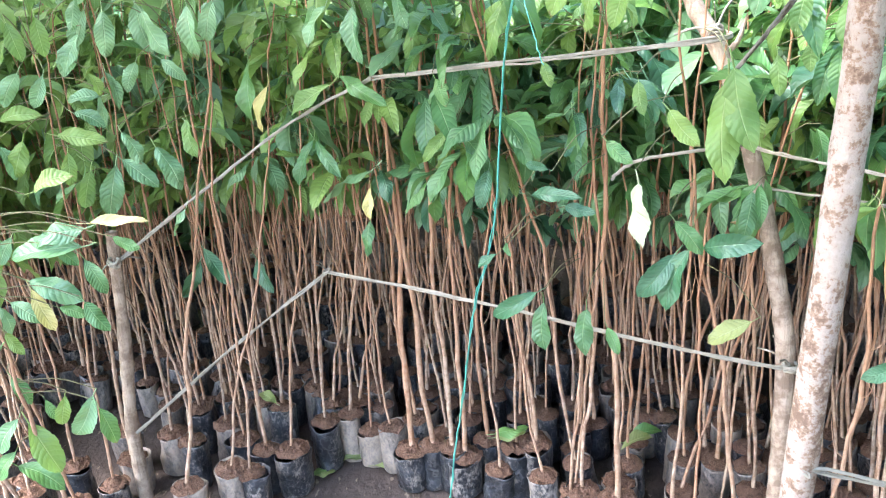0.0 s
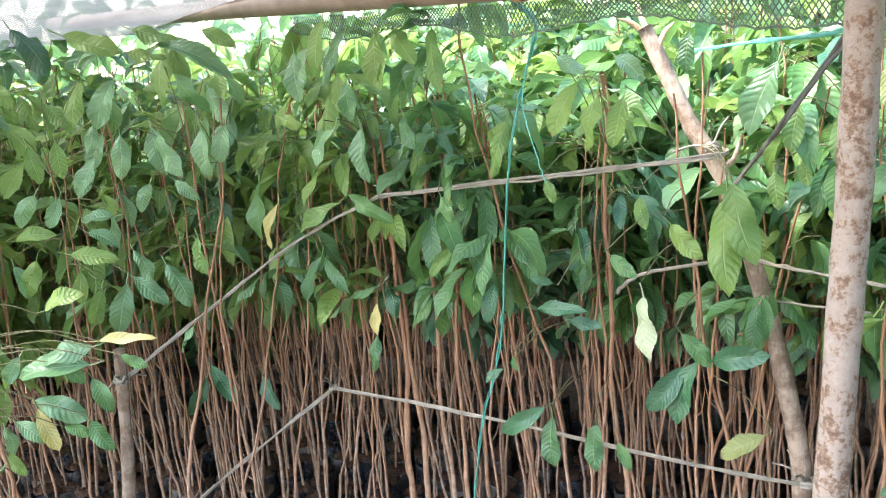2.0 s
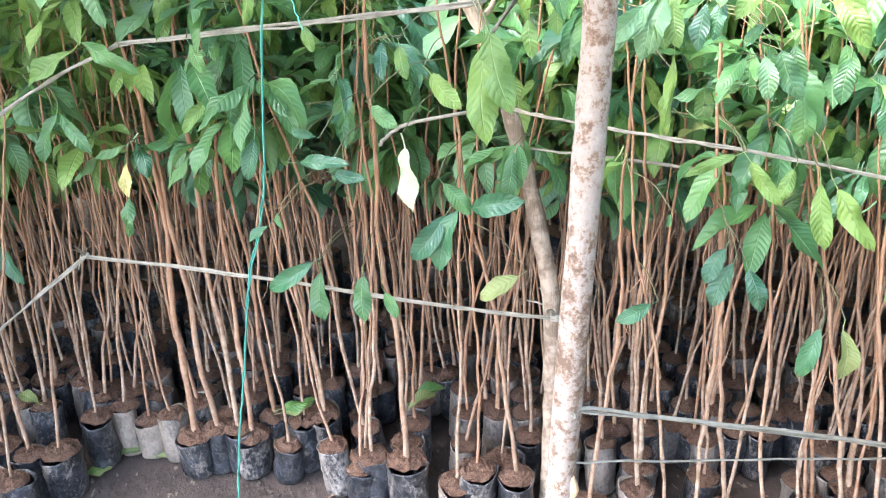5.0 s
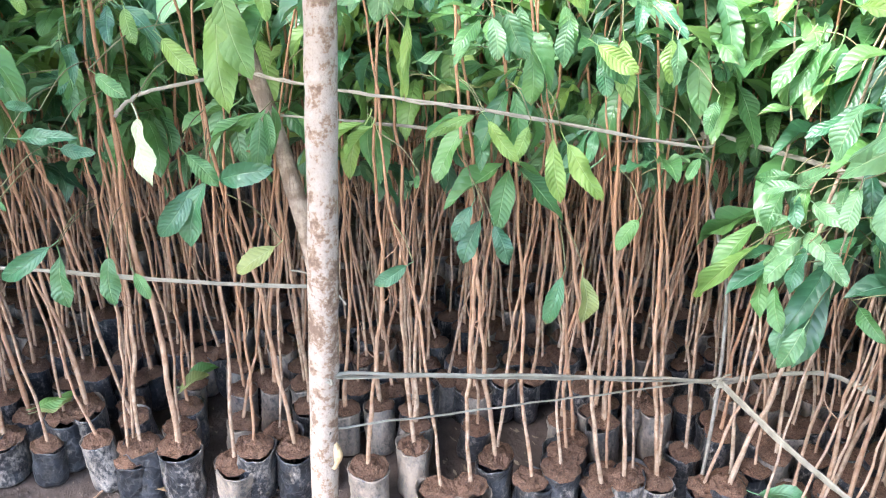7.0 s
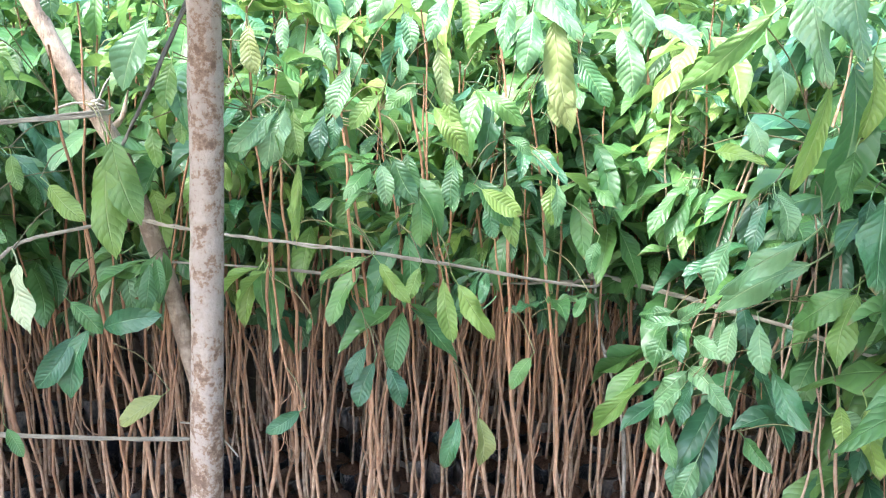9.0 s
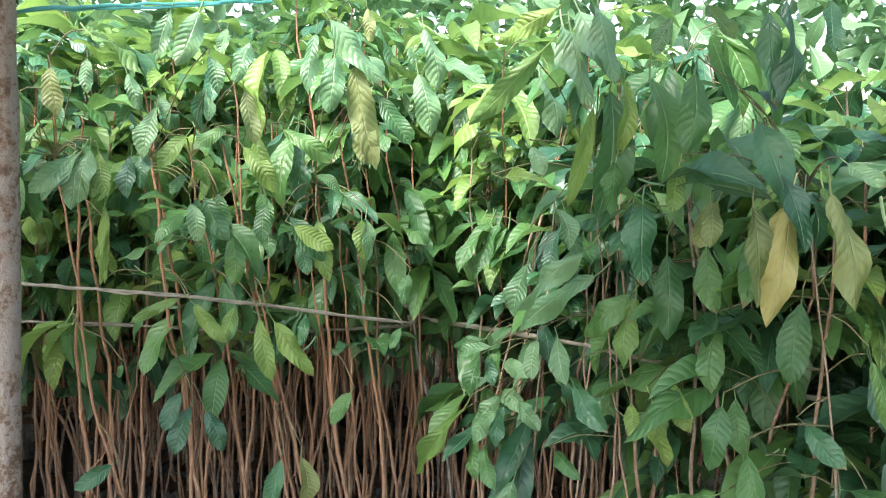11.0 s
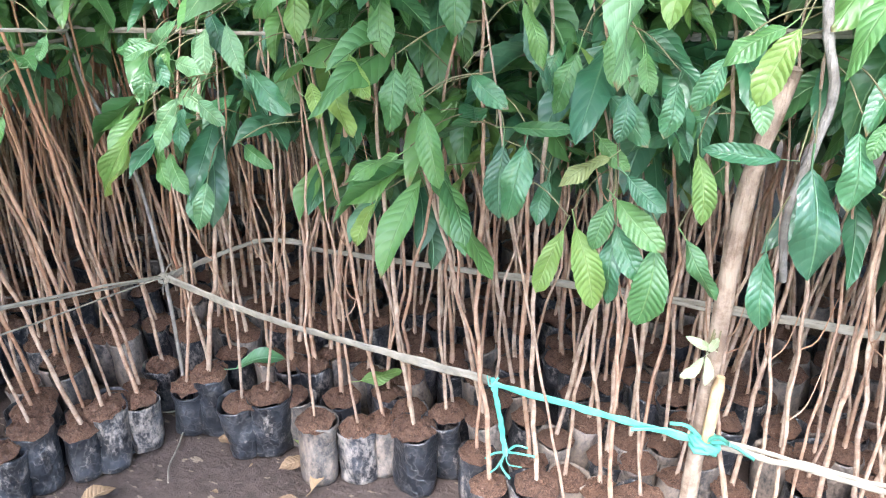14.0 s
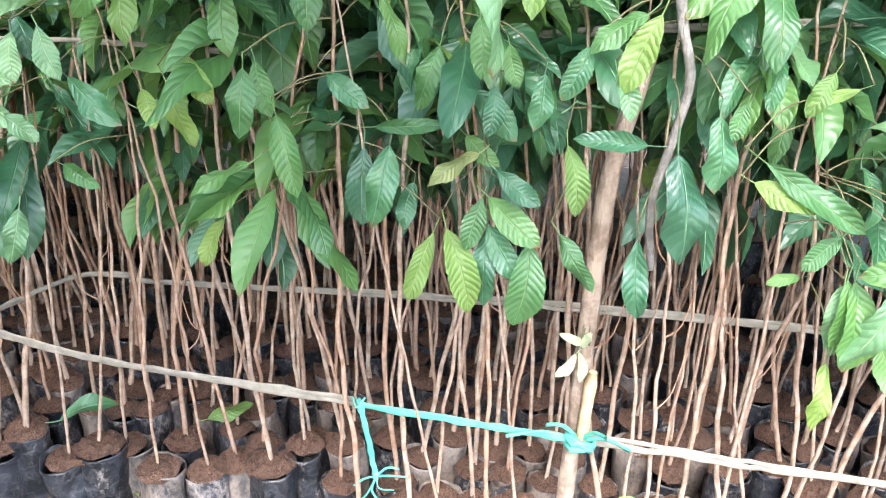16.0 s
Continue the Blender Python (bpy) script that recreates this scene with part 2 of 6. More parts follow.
SPLIT = strip_material("split_bamboo_tie", (0.175, 0.16, 0.125), (0.33, 0.3, 0.24), 0.6)
DARK_CORD = strip_material("dark_cord", (0.05, 0.05, 0.045), (0.12, 0.11, 0.09), 0.7)
RAFFIA = strip_material("green_raffia", (0.05, 0.33, 0.25), (0.13, 0.46, 0.37), 0.4)
FRINGE = strip_material("net_edge", (0.03, 0.07, 0.045), (0.07, 0.13, 0.08), 0.5)
BAMBOO = strip_material("bamboo_culm", (0.25, 0.195, 0.14), (0.39, 0.315, 0.235), 0.5, 14)


def net_material():
    n = Nodes("shade_net")
    f = n.noise(6, 3)
    col = n.ramp(f, (0.3, (0.13, 0.135, 0.145)), (0.7, (0.2, 0.205, 0.215)))
    n.link(col, n.bsdf.inputs["Base Color"])
    n.bsdf.inputs["Roughness"].default_value = 0.45
    trans = n.add("ShaderNodeBsdfTranslucent")
    n.link(col, trans.inputs[0])
    mix = n.add("ShaderNodeMixShader", Fac=0.5)
    n.link(n.bsdf.outputs[0], mix.inputs[1])
    n.link(trans.outputs[0], mix.inputs[2])
    n.link(mix.outputs[0], n.out.inputs[0])
    return n.mat


NET = net_material()


# ---- building helpers ----
def part(name, bm, material, parent, label=""):
    me = bpy.data.meshes.new(name)
    bm.to_mesh(me)
    bm.free()
    return mesh_part(name, me, material, parent, label)


def mesh_part(name, me, material, parent, label=""):
    if material and not me.materials:
        me.materials.append(material)
    ob = new(name, me)
    ob.parent = parent
    return tagged(ob, label)


def thing(name, label, category, group="", kind="", at=(0, 0, 0)):
    ob = new(name)
    ob.location = at
    ob.empty_display_size = 0.05
    return tagged(ob, label, category, group, kind)


def tube(bm, pts, radii, sides=8, flat=1.0, cap=True):
    """A swept tube through pts; flat squeezes it across its second axis."""
    pts = [Vector(p) for p in pts]
    rings = []
    side = None
    for i, p in enumerate(pts):
        d = (pts[min(i + 1, len(pts) - 1)] - pts[max(i - 1, 0)]).normalized()
        if side is None:
            side = d.cross(Vector((0, 0, 1)))
            if side.length < 0.1:
                side = d.cross(Vector((1, 0, 0)))
        side = (side - d * side.dot(d)).normalized()
        up = side.cross(d)
        r = radii[i] if isinstance(radii, (list, tuple)) else radii
        rings.append([bm.verts.new(p + side * (math.cos(a) * r * flat) + up * (math.sin(a) * r))
                      for a in (2 * math.pi * k / sides for k in range(sides))])
    for a, b in zip(rings, rings[1:]):
        for k in range(sides):
            f = bm.faces.new((a[k], a[(k + 1) % sides], b[(k + 1) % sides], b[k]))
            f.smooth = True
    if cap:
        bm.faces.new(rings[0])
        bm.faces.new(rings[-1][::-1])
    return rings


def smooth_line(pts, steps=6):
    """Points along a Catmull-Rom curve through pts."""
    pts = [Vector(p) for p in pts]
    ext = [pts[0] * 2 - pts[1]] + pts + [pts[-1] * 2 - pts[-2]]
    out = []
    for a, b, c, d in zip(ext, ext[1:], ext[2:], ext[3:]):
        for s in range(steps):
            t = s / steps
            out.append(0.5 * (2 * b + (c - a) * t + (2 * a - 5 * b + 4 * c - d) * t * t + (3 * b - a - 3 * c + d) * t ** 3))
    return out + [pts[-1]]


# ---- leaf blades: unit long along y, unit wide along x, arched along z ----
def leaf_arrays(nu, nv, arch, fold, wave, bend, seed, stalk=True):
    rng = random.Random(seed)
    verts, faces, uvs = [], [], []
    ph, skew = rng.uniform(0, 6), rng.uniform(0.86, 1.2)
    for i in range(nu + 1):
        u = i / nu
        half = 0.5 * max(0.0, 1 - abs(2 * u ** skew - 1) ** 2.2) ** 0.8
        if u > 0.92:
            half *= 0.5 + 0.5 * (1 - u) / 0.08
        half = max(half * (1 + 0.035 * math.sin(58 * u + ph) + 0.03 * math.sin(23 * u + 2 * ph)), 0.004)
        for j in range(-nv, nv + 1):
            v = j / nv
            z = arch * 4 * u * (1 - u) + fold * abs(v) * half * 2
            z += wave * math.sin(u * 9 + ph + (1.8 if v > 0 else 0)) * abs(v) * half * 2
            x = v * half + bend * math.sin(u * math.pi)
            verts.append((x, u, z))
            uvs.append((u, v))
    w = 2 * nv + 1
    for i in range(nu):
        for j in range(2 * nv):
            a = i * w + j
            faces.append((a, a + 1, a + w + 1, a + w))
    if stalk:
        k = len(verts)
        for y, z in ((-0.22, 0.05), (-0.1, 0.015), (0.04, 0.0)):
            verts += [(-0.03, y, z - 0.008), (0.03, y, z - 0.008), (0.0, y, z + 0.012)]
            uvs += [(0.0, 0.0)] * 3
        for r in (k, k + 3):
            for j in range(3):
                faces.append((r + j, r + (j + 1) % 3, r + 3 + (j + 1) % 3, r + 3 + j))
    return np.array(verts), faces, uvs


def mesh_from(name, verts, faces, uvs, material):
    me = bpy.data.meshes.new(name)
    me.from_pydata([tuple(v) for v in verts], [], faces)
    layer = me.uv_layers.new(name="leaf")
    loops = np.empty(len(me.loops), dtype=np.int32)
    me.loops.foreach_get("vertex_index", loops)
    layer.data.foreach_set("uv", np.asarray(uvs, dtype=np.float32)[loops].ravel())
    me.polygons.foreach_set("use_smooth", np.ones(len(me.polygons), dtype=bool))
    me.materials.append(material)
    me.update()
    return me


SHAPES = [(0.09, 0.05, 0.06, 0.06), (0.13, 0.09, 0.05, -0.1), (0.06, -0.04, 0.08, 0.12), (0.17, 0.12, 0.04, 0.0),
          (0.11, -0.06, 0.09, -0.06), (0.04, 0.06, 0.07, 0.08), (0.22, 0.07, 0.06, 0.05), (0.08, 0.15, 0.08, -0.12)]
BLADES = {tone: [mesh_from("leaf", *leaf_arrays(22, 2, a, f, w, b, 11 * i), LEAF[tone]) for i, (a, f, w, b) in enumerate(SHAPES)]
          for tone in LEAF}
ROUGH_BLADES = [leaf_arrays(8, 1, a, f, w, b, i, False) for i, (a, f, w, b) in enumerate(SHAPES)]


def leaf_pose(base, tip, width, hint):
    y = Vector(tip) - Vector(base)
    length = y.length
    y.normalize()
    z = Vector(hint) - y * Vector(hint).dot(y)
    if z.length < 0.05:
        z = Vector((0.3, -0.6, 0.4)) - y * Vector((0.3, -0.6, 0.4)).dot(y)
    z.normalize()
    x = y.cross(z)
    m = Matrix((x * width, y * length, z * length)).transposed().to_4x4()
    m.translation = base
    return m


def crown_plan(rng, spine, low, high, count, size):
    """A sapling's crown of feathered leaves: stalks that arch out from the upper stem, each with a few pairs of hanging leaflets."""
    leaflets, stalks = [], []
    sprays = max(3, round(count / 5))
    up = Vector((0, 0, 1))
    turn = rng.uniform(0, 6.28)
    for k in range(sprays):
        f = ((k + rng.uniform(0.1, 0.9)) / sprays) ** 0.75
        p = spine(low + (high - low) * f)
        a = turn + 2.4 * k + rng.gauss(0, 0.4)
        out = Vector((math.cos(a), math.sin(a), 0))
        across = Vector((-out.y, out.x, 0))
        reach = size * rng.uniform(0.35, 0.95) * (1 - 0.35 * f)
        lift = rng.uniform(0.15, 0.9) + 0.5 * f
        bow = [p, p + out * reach * 0.5 + up * reach * lift * 0.55, p + out * reach + up * reach * (lift * 0.75 - 0.1)]
        stalks.append(bow)
        number = max(3, round(count / sprays + rng.uniform(-1.2, 1.2)))
        vigour = rng.uniform(0.75, 1.15)
        sag = rng.uniform(0.05, 1.15)
        for j in range(number):
            t = 1.0 if j == 0 else 1.0 - 0.55 * ((j + 1) // 2) / ((number + 1) // 2)
            base = bow[1].lerp(bow[2], t * 2 - 1) if t > 0.5 else bow[0].lerp(bow[1], t * 2)
            side = rng.gauss(0, 0.25) if j == 0 else (1 if j % 2 else -1) * rng.uniform(0.6, 1.25)
            down = sag + rng.gauss(0, 0.25)
            flat_dir = out * math.cos(side) + across * math.sin(side)
            d = (flat_dir * math.cos(down) - up * math.sin(down)).normalized()
            length = size * vigour * rng.uniform(0.75, 1.2) * (1.1 if j < 3 else 0.9)
            hint = flat_dir * math.sin(max(down, 0.2)) + up * (math.cos(down) + 0.25) + Vector((rng.gauss(0, .2), rng.gauss(0, .2), 0))
            root = base + d * length * 0.12
            leaflets.append((root, root + d * length, length * rng.uniform(0.25, 0.34), hint, k))
    return leaflets, stalks


# ---- saplings in their grow bags ----
BAG_H = 0.178


def bag_bm(rng, radius, height, sides=24):
    """A filled film bag: slumped and crumpled wall, folded foot, a ragged rim turned in over the soil."""
    bm = bmesh.new()
    rings = []
    ph = [rng.uniform(0, 6) for _ in range(4)]
    seed = Vector((rng.uniform(0, 50), rng.uniform(0, 50), 0))
    lean = Vector((rng.gauss(0, 0.05), rng.gauss(0, 0.05)))
    oval, belly = rng.uniform(0.03, 0.11), rng.uniform(0.0, 0.09)
    wall = [(0.02 + 0.088 * k, 0.93 + 0.05 * k / 10 + belly * math.sin(math.pi * min(1, (0.1 + 0.088 * k) * 1.3))) for k in range(11)]
    profile = [(0.0, 0.78)] + wall + [(0.97, 1.01), (1.005, 1.0), (1.0, 0.95), (0.91, 0.9)]
    for k, (zf, r) in enumerate(profile):
        ring = []
        z = zf * height
        for s in range(sides):
            a = 2 * math.pi * s / sides
            q = Vector((math.cos(a) * 1.3, math.sin(a) * 1.3, z * 14)) + seed
            crumple = 0.13 * noise.noise(q) + 0.09 * (abs(noise.noise(q * 1.9)) - 0.25) + 0.05 * (abs(noise.noise(q * 4.1)) - 0.25)
            rr = radius * (r + crumple) * (1 + oval * math.sin(2 * a + ph[0]))
            zz = z + (0.004 * math.sin(2 * a + ph[2]) * zf + 0.006 * noise.noise(q * 2.5) if zf > 0.9 else 0)
            ring.append(bm.verts.new((rr * math.cos(a) + lean.x * z, rr * math.sin(a) + lean.y * z, max(zz, 0))))
        rings.append(ring)
    for a, b in zip(rings, rings[1:]):
        for s in range(sides):
            bm.faces.new((a[s], a[(s + 1) % sides], b[(s + 1) % sides], b[s])).smooth = True
    bm.faces.new(rings[0][::-1])
    return bm


def soil_bm(rng, radius, height, sides=20):
    """A heap of crumbly soil with clods."""
    bm = bmesh.new()
    rings = []
    seed = Vector((rng.uniform(0, 50), rng.uniform(0, 50), 0))
    for r in (1.0, 0.9, 0.79, 0.68, 0.57, 0.46, 0.35, 0.24, 0.12):
        ring = []
        for a in (2 * math.pi * s / sides for s in range(sides)):
            rr = radius * (r + rng.gauss(0, .03))
            c = Vector((rr * math.cos(a), rr * math.sin(a), 0))
            clod = 0.011 * noise.noise(c * 45 + seed) + 0.011 * abs(noise.noise(c * 120 + seed))
            ring.append(bm.verts.new((c.x, c.y, height + 0.016 * (1 - r * r) + clod + rng.gauss(0, 0.0022) - 0.003)))
        rings.append(ring)
    for a, b in zip(rings, rings[1:]):
        for s in range(sides):
            bm.faces.new((a[s], a[(s + 1) % sides], b[(s + 1) % sides], b[s]))
    bm.faces.new(rings[-1])
    return bm


def stem_bm(rng, spine, top, thick, foot, sides=8):
    bm = bmesh.new()
    steps = 30 if sides > 6 else 16
    pts, radii = [], []
    for k in range(steps + 1):
        h = foot + (top - foot) * k / steps
        pts.append(spine(h))
        radii.append(thick * (1 - 0.62 * k / steps) * rng.uniform(0.86, 1.08) * (1.35 if k == 0 else 1.16 if rng.random() < 0.14 else 1))
    tube(bm, pts, radii, sides)
    return bm


def make_spine(rng, lean, wobble=0.017):
    a, b, c, d = (rng.uniform(0, 6.28) for _ in range(4))
    w1, w2 = rng.uniform(0.3, 1) * wobble, rng.uniform(0.3, 1) * wobble

    def spine(h):
        t = h - BAG_H
        k = min(1, max(0, t) * 4)
        return Vector((lean[0] * t + k * (w1 * math.sin(5 * h + a) + 0.4 * w2 * math.sin(13 * h + c) + 0.2 * w1 * math.sin(37 * h + d)),
                       lean[1] * t + k * (w2 * math.sin(4.3 * h + b) + 0.4 * w1 * math.sin(12 * h + d) + 0.2 * w2 * math.sin(41 * h + a)), h))
    return spine


# leaves hiding posts and ties from STANDING on the path are left out: points and free width
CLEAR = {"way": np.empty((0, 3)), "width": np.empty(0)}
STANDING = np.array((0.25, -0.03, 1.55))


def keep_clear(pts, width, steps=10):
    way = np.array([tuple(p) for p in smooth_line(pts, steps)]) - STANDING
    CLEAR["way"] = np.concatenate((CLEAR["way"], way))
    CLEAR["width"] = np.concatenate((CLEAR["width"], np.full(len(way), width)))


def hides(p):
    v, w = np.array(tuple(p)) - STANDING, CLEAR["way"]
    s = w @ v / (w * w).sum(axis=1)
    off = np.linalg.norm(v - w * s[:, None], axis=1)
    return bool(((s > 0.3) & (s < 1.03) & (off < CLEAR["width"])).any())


def too_far_out(p):
    """Whether a point juts out of the beds' faces over the path."""
    return p.x < 1.57 if p.y < 1.0 and p.x > 1.2 else 0.4743 * p.x + 0.8803 * p.y < 1.78 and p.x > -0.9


# large leaves that stand out along the faces of the beds: foot, tip, width and tone of each
STAND_OUT = []


def stand_out(rows):
    STAND_OUT.append(rows)
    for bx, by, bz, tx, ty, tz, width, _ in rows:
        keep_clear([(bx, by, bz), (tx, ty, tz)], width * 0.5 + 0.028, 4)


SAPLING_LABEL = "slender sapling with drooping green leaves in a black grow bag"
FRONT = []


def front_sapling(rng, x, y, lean=(0, 0), height=1.5, low=1.0, count=14, thick=0.009, muddy=False, radius=0.052, size=0.15):
    """A sapling of the outer rows: every leaf is a piece of its own."""
    ob = thing("sapling", "slender sapling in a muddy grey grow bag on bare earth" if muddy else SAPLING_LABEL, "sapling",
               "saplings in grow bags", at=(x, y, 0))
    tall = rng.uniform(0.115, 0.145) if rng.random() < 0.4 else rng.uniform(0.145, 0.172)
    bag = part("grow_bag", bag_bm(rng, radius, tall), BAG_MUDDY if muddy else BAG_BLACK, ob,
               "mud-caked grey plastic bag" if muddy else "crumpled black plastic bag")
    part("soil", soil_bm(rng, radius * 0.985, tall + 0.004), POT_SOIL, bag, "crumbly red-brown soil")
    spine = make_spine(rng, lean)
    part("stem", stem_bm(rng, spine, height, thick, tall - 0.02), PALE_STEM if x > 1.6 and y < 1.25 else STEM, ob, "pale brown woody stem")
    for _ in range(rng.randint(0, 3)):
        h = rng.uniform(0.45, low)
        p, a = spine(h), rng.uniform(0, 6.28)
        reach = rng.uniform(0.03, 0.08)
        bm = bmesh.new()
        tube(bm, smooth_line([p, p + Vector((math.cos(a), math.sin(a), 1.1)) * reach * 0.5, p + Vector((math.cos(a) * 0.8, math.sin(a) * 0.8, 2.2)) * reach], 3), [0.0017, 0.0016, 0.0015, 0.0014, 0.0012, 0.001, 0.0008], 5)
        part("dead_twig", bm, STEM, ob)
    at = Vector((x, y, 0))
    leaflets, stalks = crown_plan(rng, spine, low, height + 0.02, count, size)
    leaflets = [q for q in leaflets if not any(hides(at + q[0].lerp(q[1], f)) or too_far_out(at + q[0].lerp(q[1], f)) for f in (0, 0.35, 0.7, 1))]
    for k, bow in enumerate(stalks):
        if sum(q[4] == k for q in leaflets) < 2:
            continue
        bm = bmesh.new()
        tube(bm, smooth_line(bow, 4), 0.0015, 5)
        part("leaf_stalk", bm, TWIG, ob)
    # tones by place: paler left, darker right, with the light there in the colour
    weights = (2, 0.5, 5, 4.5, 0.6) if x < -0.2 else (5, 2.5, 1.8, 3.5, 0.3) if x < 1.3 else (3.5, 7, 0.4, 0.6, 0.3) if y < 0.35 else (4, 4, 1, 1.8, 0.3)
    tones = [rng.choices("GDLPO", weights)[0] for _ in stalks]
    for base, tip, width, hint, spray in leaflets:
        leaf = new("leaf", rng.choice(BLADES[tones[spray] if rng.random() < 0.8 else rng.choice("GD")]))
        leaf.parent, leaf.matrix_basis = ob, leaf_pose(base, tip, width, hint)
    FRONT.append((Vector((x, y, 0)), spine, ob))
    return ob


def grown_leaves(rows):
    """Single large leaves that stand out, each on a stalk from the nearest stem."""
    rng = random.Random(len(rows) + int(1000 * abs(rows[0][0])))
    for bx, by, bz, tx, ty, tz, width, tone in rows:
        base, tip = Vector((bx, by, bz)), Vector((tx, ty, tz))
        p, spine, ob = min(FRONT, key=lambda f: (f[0] + f[1](bz) - base).length)
        lb, lt = base - p, tip - p
        out = Vector((0.5, -0.8, 0.3)) if bx < -0.7 else Vector((-0.45, -0.75, 0)) if bx < 1.5 else Vector((-0.9, -0.2, 0))
        hint = out + Vector((rng.gauss(0, .22), rng.gauss(0, .22), 0.4 + rng.gauss(0, .15)))
        m = leaf_pose(lb, lt, width, hint)
        leaf = new("leaf", BLADES[tone][rng.choice((0, 1, 2, 4, 5))])
        leaf.parent, leaf.matrix_basis = ob, m
        root = m @ Vector((0, -0.2, 0.045))
        start = spine(min(root.z + 0.04, 1.45))
        if 0.015 < (start - root).length < 0.3:
            bm = bmesh.new()
            arc = start.lerp(root, 0.55) + Vector((0, 0, 0.1 * (start - root).length))
            tube(bm, smooth_line([start, arc, root], 5), 0.0013, 5)
            part("leaf_stalk", bm, TWIG, ob)


def back_variants(rng, number, low, height, count, size, tones="GDGGL", bark=STEM):
    """Saplings of the inner rows, with the crown as one piece."""
    out = []
    for k in range(number):
        ob = thing("sapling", SAPLING_LABEL, "sapling", "saplings in grow bags")
        muddy = k % 3 == 0
        tall = rng.uniform(0.12, 0.17)
        bag = part("grow_bag", bag_bm(rng, 0.046, tall, 14), BAG_MUDDY if muddy else BAG_BLACK, ob)
        part("soil", soil_bm(rng, 0.0455, tall + 0.003, 11), POT_SOIL, bag)
        h = height * rng.uniform(0.92, 1.08)
        spine = make_spine(rng, (rng.gauss(0, 0.05), rng.gauss(0, 0.05)), 0.026)
        part("stem", stem_bm(rng, spine, h, rng.uniform(0.0037, 0.0065), tall - 0.02, 6), bark, ob)
        tone = tones[k % len(tones)]
        verts, faces, uvs, n = [], [], [], 0
        leaflets, stalks = crown_plan(rng, spine, low * (0.76 if k % 4 == 1 else rng.uniform(0.92, 1.08)), h + 0.03, count, size)
        bm = bmesh.new()
        for bow in stalks:
            tube(bm, bow, 0.0014, 3, cap=False)
        tagged(part("branchwork", bm, TWIG, ob), kind="stuff")
        for base, tip, width, hint, _ in leaflets:
            v, f, uv = rng.choice(ROUGH_BLADES)
            m = np.array(leaf_pose(base, tip, width, hint))
            verts.append(v @ m[:3, :3].T + m[:3, 3])
            faces += [tuple(i + n for i in q) for q in f]
            uvs += uv
            n += len(v)
        mesh_part("crown", mesh_from("crown", np.concatenate(verts), faces, uvs, LEAF[tone]), None, ob)
        out.append(ob)
    return out


# ---- ground ----
def build_ground():
    bm = bmesh.new()
    n = 90
    xs = [-4 + 9 * i / n for i in range(n + 1)]
    ys = [-4 + 9 * i / n for i in range(n + 1)]
    xs = [-600, -60, -12] + xs + [14, 60, 600]
    ys = [-600, -60, -12] + ys + [14, 60, 600]
    grid = [[bm.verts.new((x, y, 0.010 * noise.noise(Vector((x * 1.6, y * 1.6, 0))) + 0.004 * noise.noise(Vector((x * 9, y * 9, 3))) - 0.006))
             for y in ys] for x in xs]
    for a, b in zip(grid, grid[1:]):
        for j in range(len(ys) - 1):
            bm.faces.new((a[j], b[j], b[j + 1], a[j + 1])).smooth = True
    ob = part("ground", bm, EARTH, None)
    tagged(ob, "dark trodden bare earth with scattered dry leaves", "ground", kind="structure")


build_ground()

# ---- posts ----
def post(name, label, pts, radii, material, sides=14, knobs=0.06):
    rng = random.Random(len(pts) * 7 + int(radii[0] * 1e4))
    ob = thing(name, label, "post", at=pts[0])
    line = smooth_line([Vector(p) - Vector(pts[0]) for p in pts], 8)
    rr = [radii[0] + (radii[1] - radii[0]) * k / (len(line) - 1) for k in range(len(line))]
    bm = bmesh.new()
    for ring in tube(bm, line, [r * rng.uniform(1 - knobs, 1 + knobs) for r in rr], sides):
        for v in ring:
            v.co += Vector((rng.gauss(0, 1), rng.gauss(0, 1), 0)) * radii[0] * 0.03
    part("trunk", bm, material, ob)
    return ob


big = post("corner_post", "thick pale mottled round wooden post with brown lichen", [(0.634, 1.262, -0.05), (0.655, 1.255, 0.5), (0.681, 1.247, 1.2), (0.69, 1.244, 1.5), (0.697, 1.242, 1.86)],
           (0.027, 0.025), PALE_BARK, 22, 0.025)
bm = bmesh.new()
tube(bm, smooth_line([(0.03, -0.02, 0.62), (0.044, -0.03, 0.64), (0.04, -0.03, 0.68)], 3), [0.008, 0.012, 0.007, 0.008, 0.01, 0.008, 0.004], 8)
part("cut_knot", bm, CUT_WOOD, big, "pale cut branch knot")

bm = bmesh.new()
for k in range(4):
    c = Vector((0.0615, -0.0195, 1.785 + 0.009 * k))
    tube(bm, [c + Vector((math.cos(w) * 0.0285, math.sin(w) * 0.0285, 0.004 * math.sin(w + k))) for w in (j * math.pi / 8 for j in range(17))], 0.005, 6)
part("lashing", bm, DARK_CORD, big, "dark cord wound round the post")

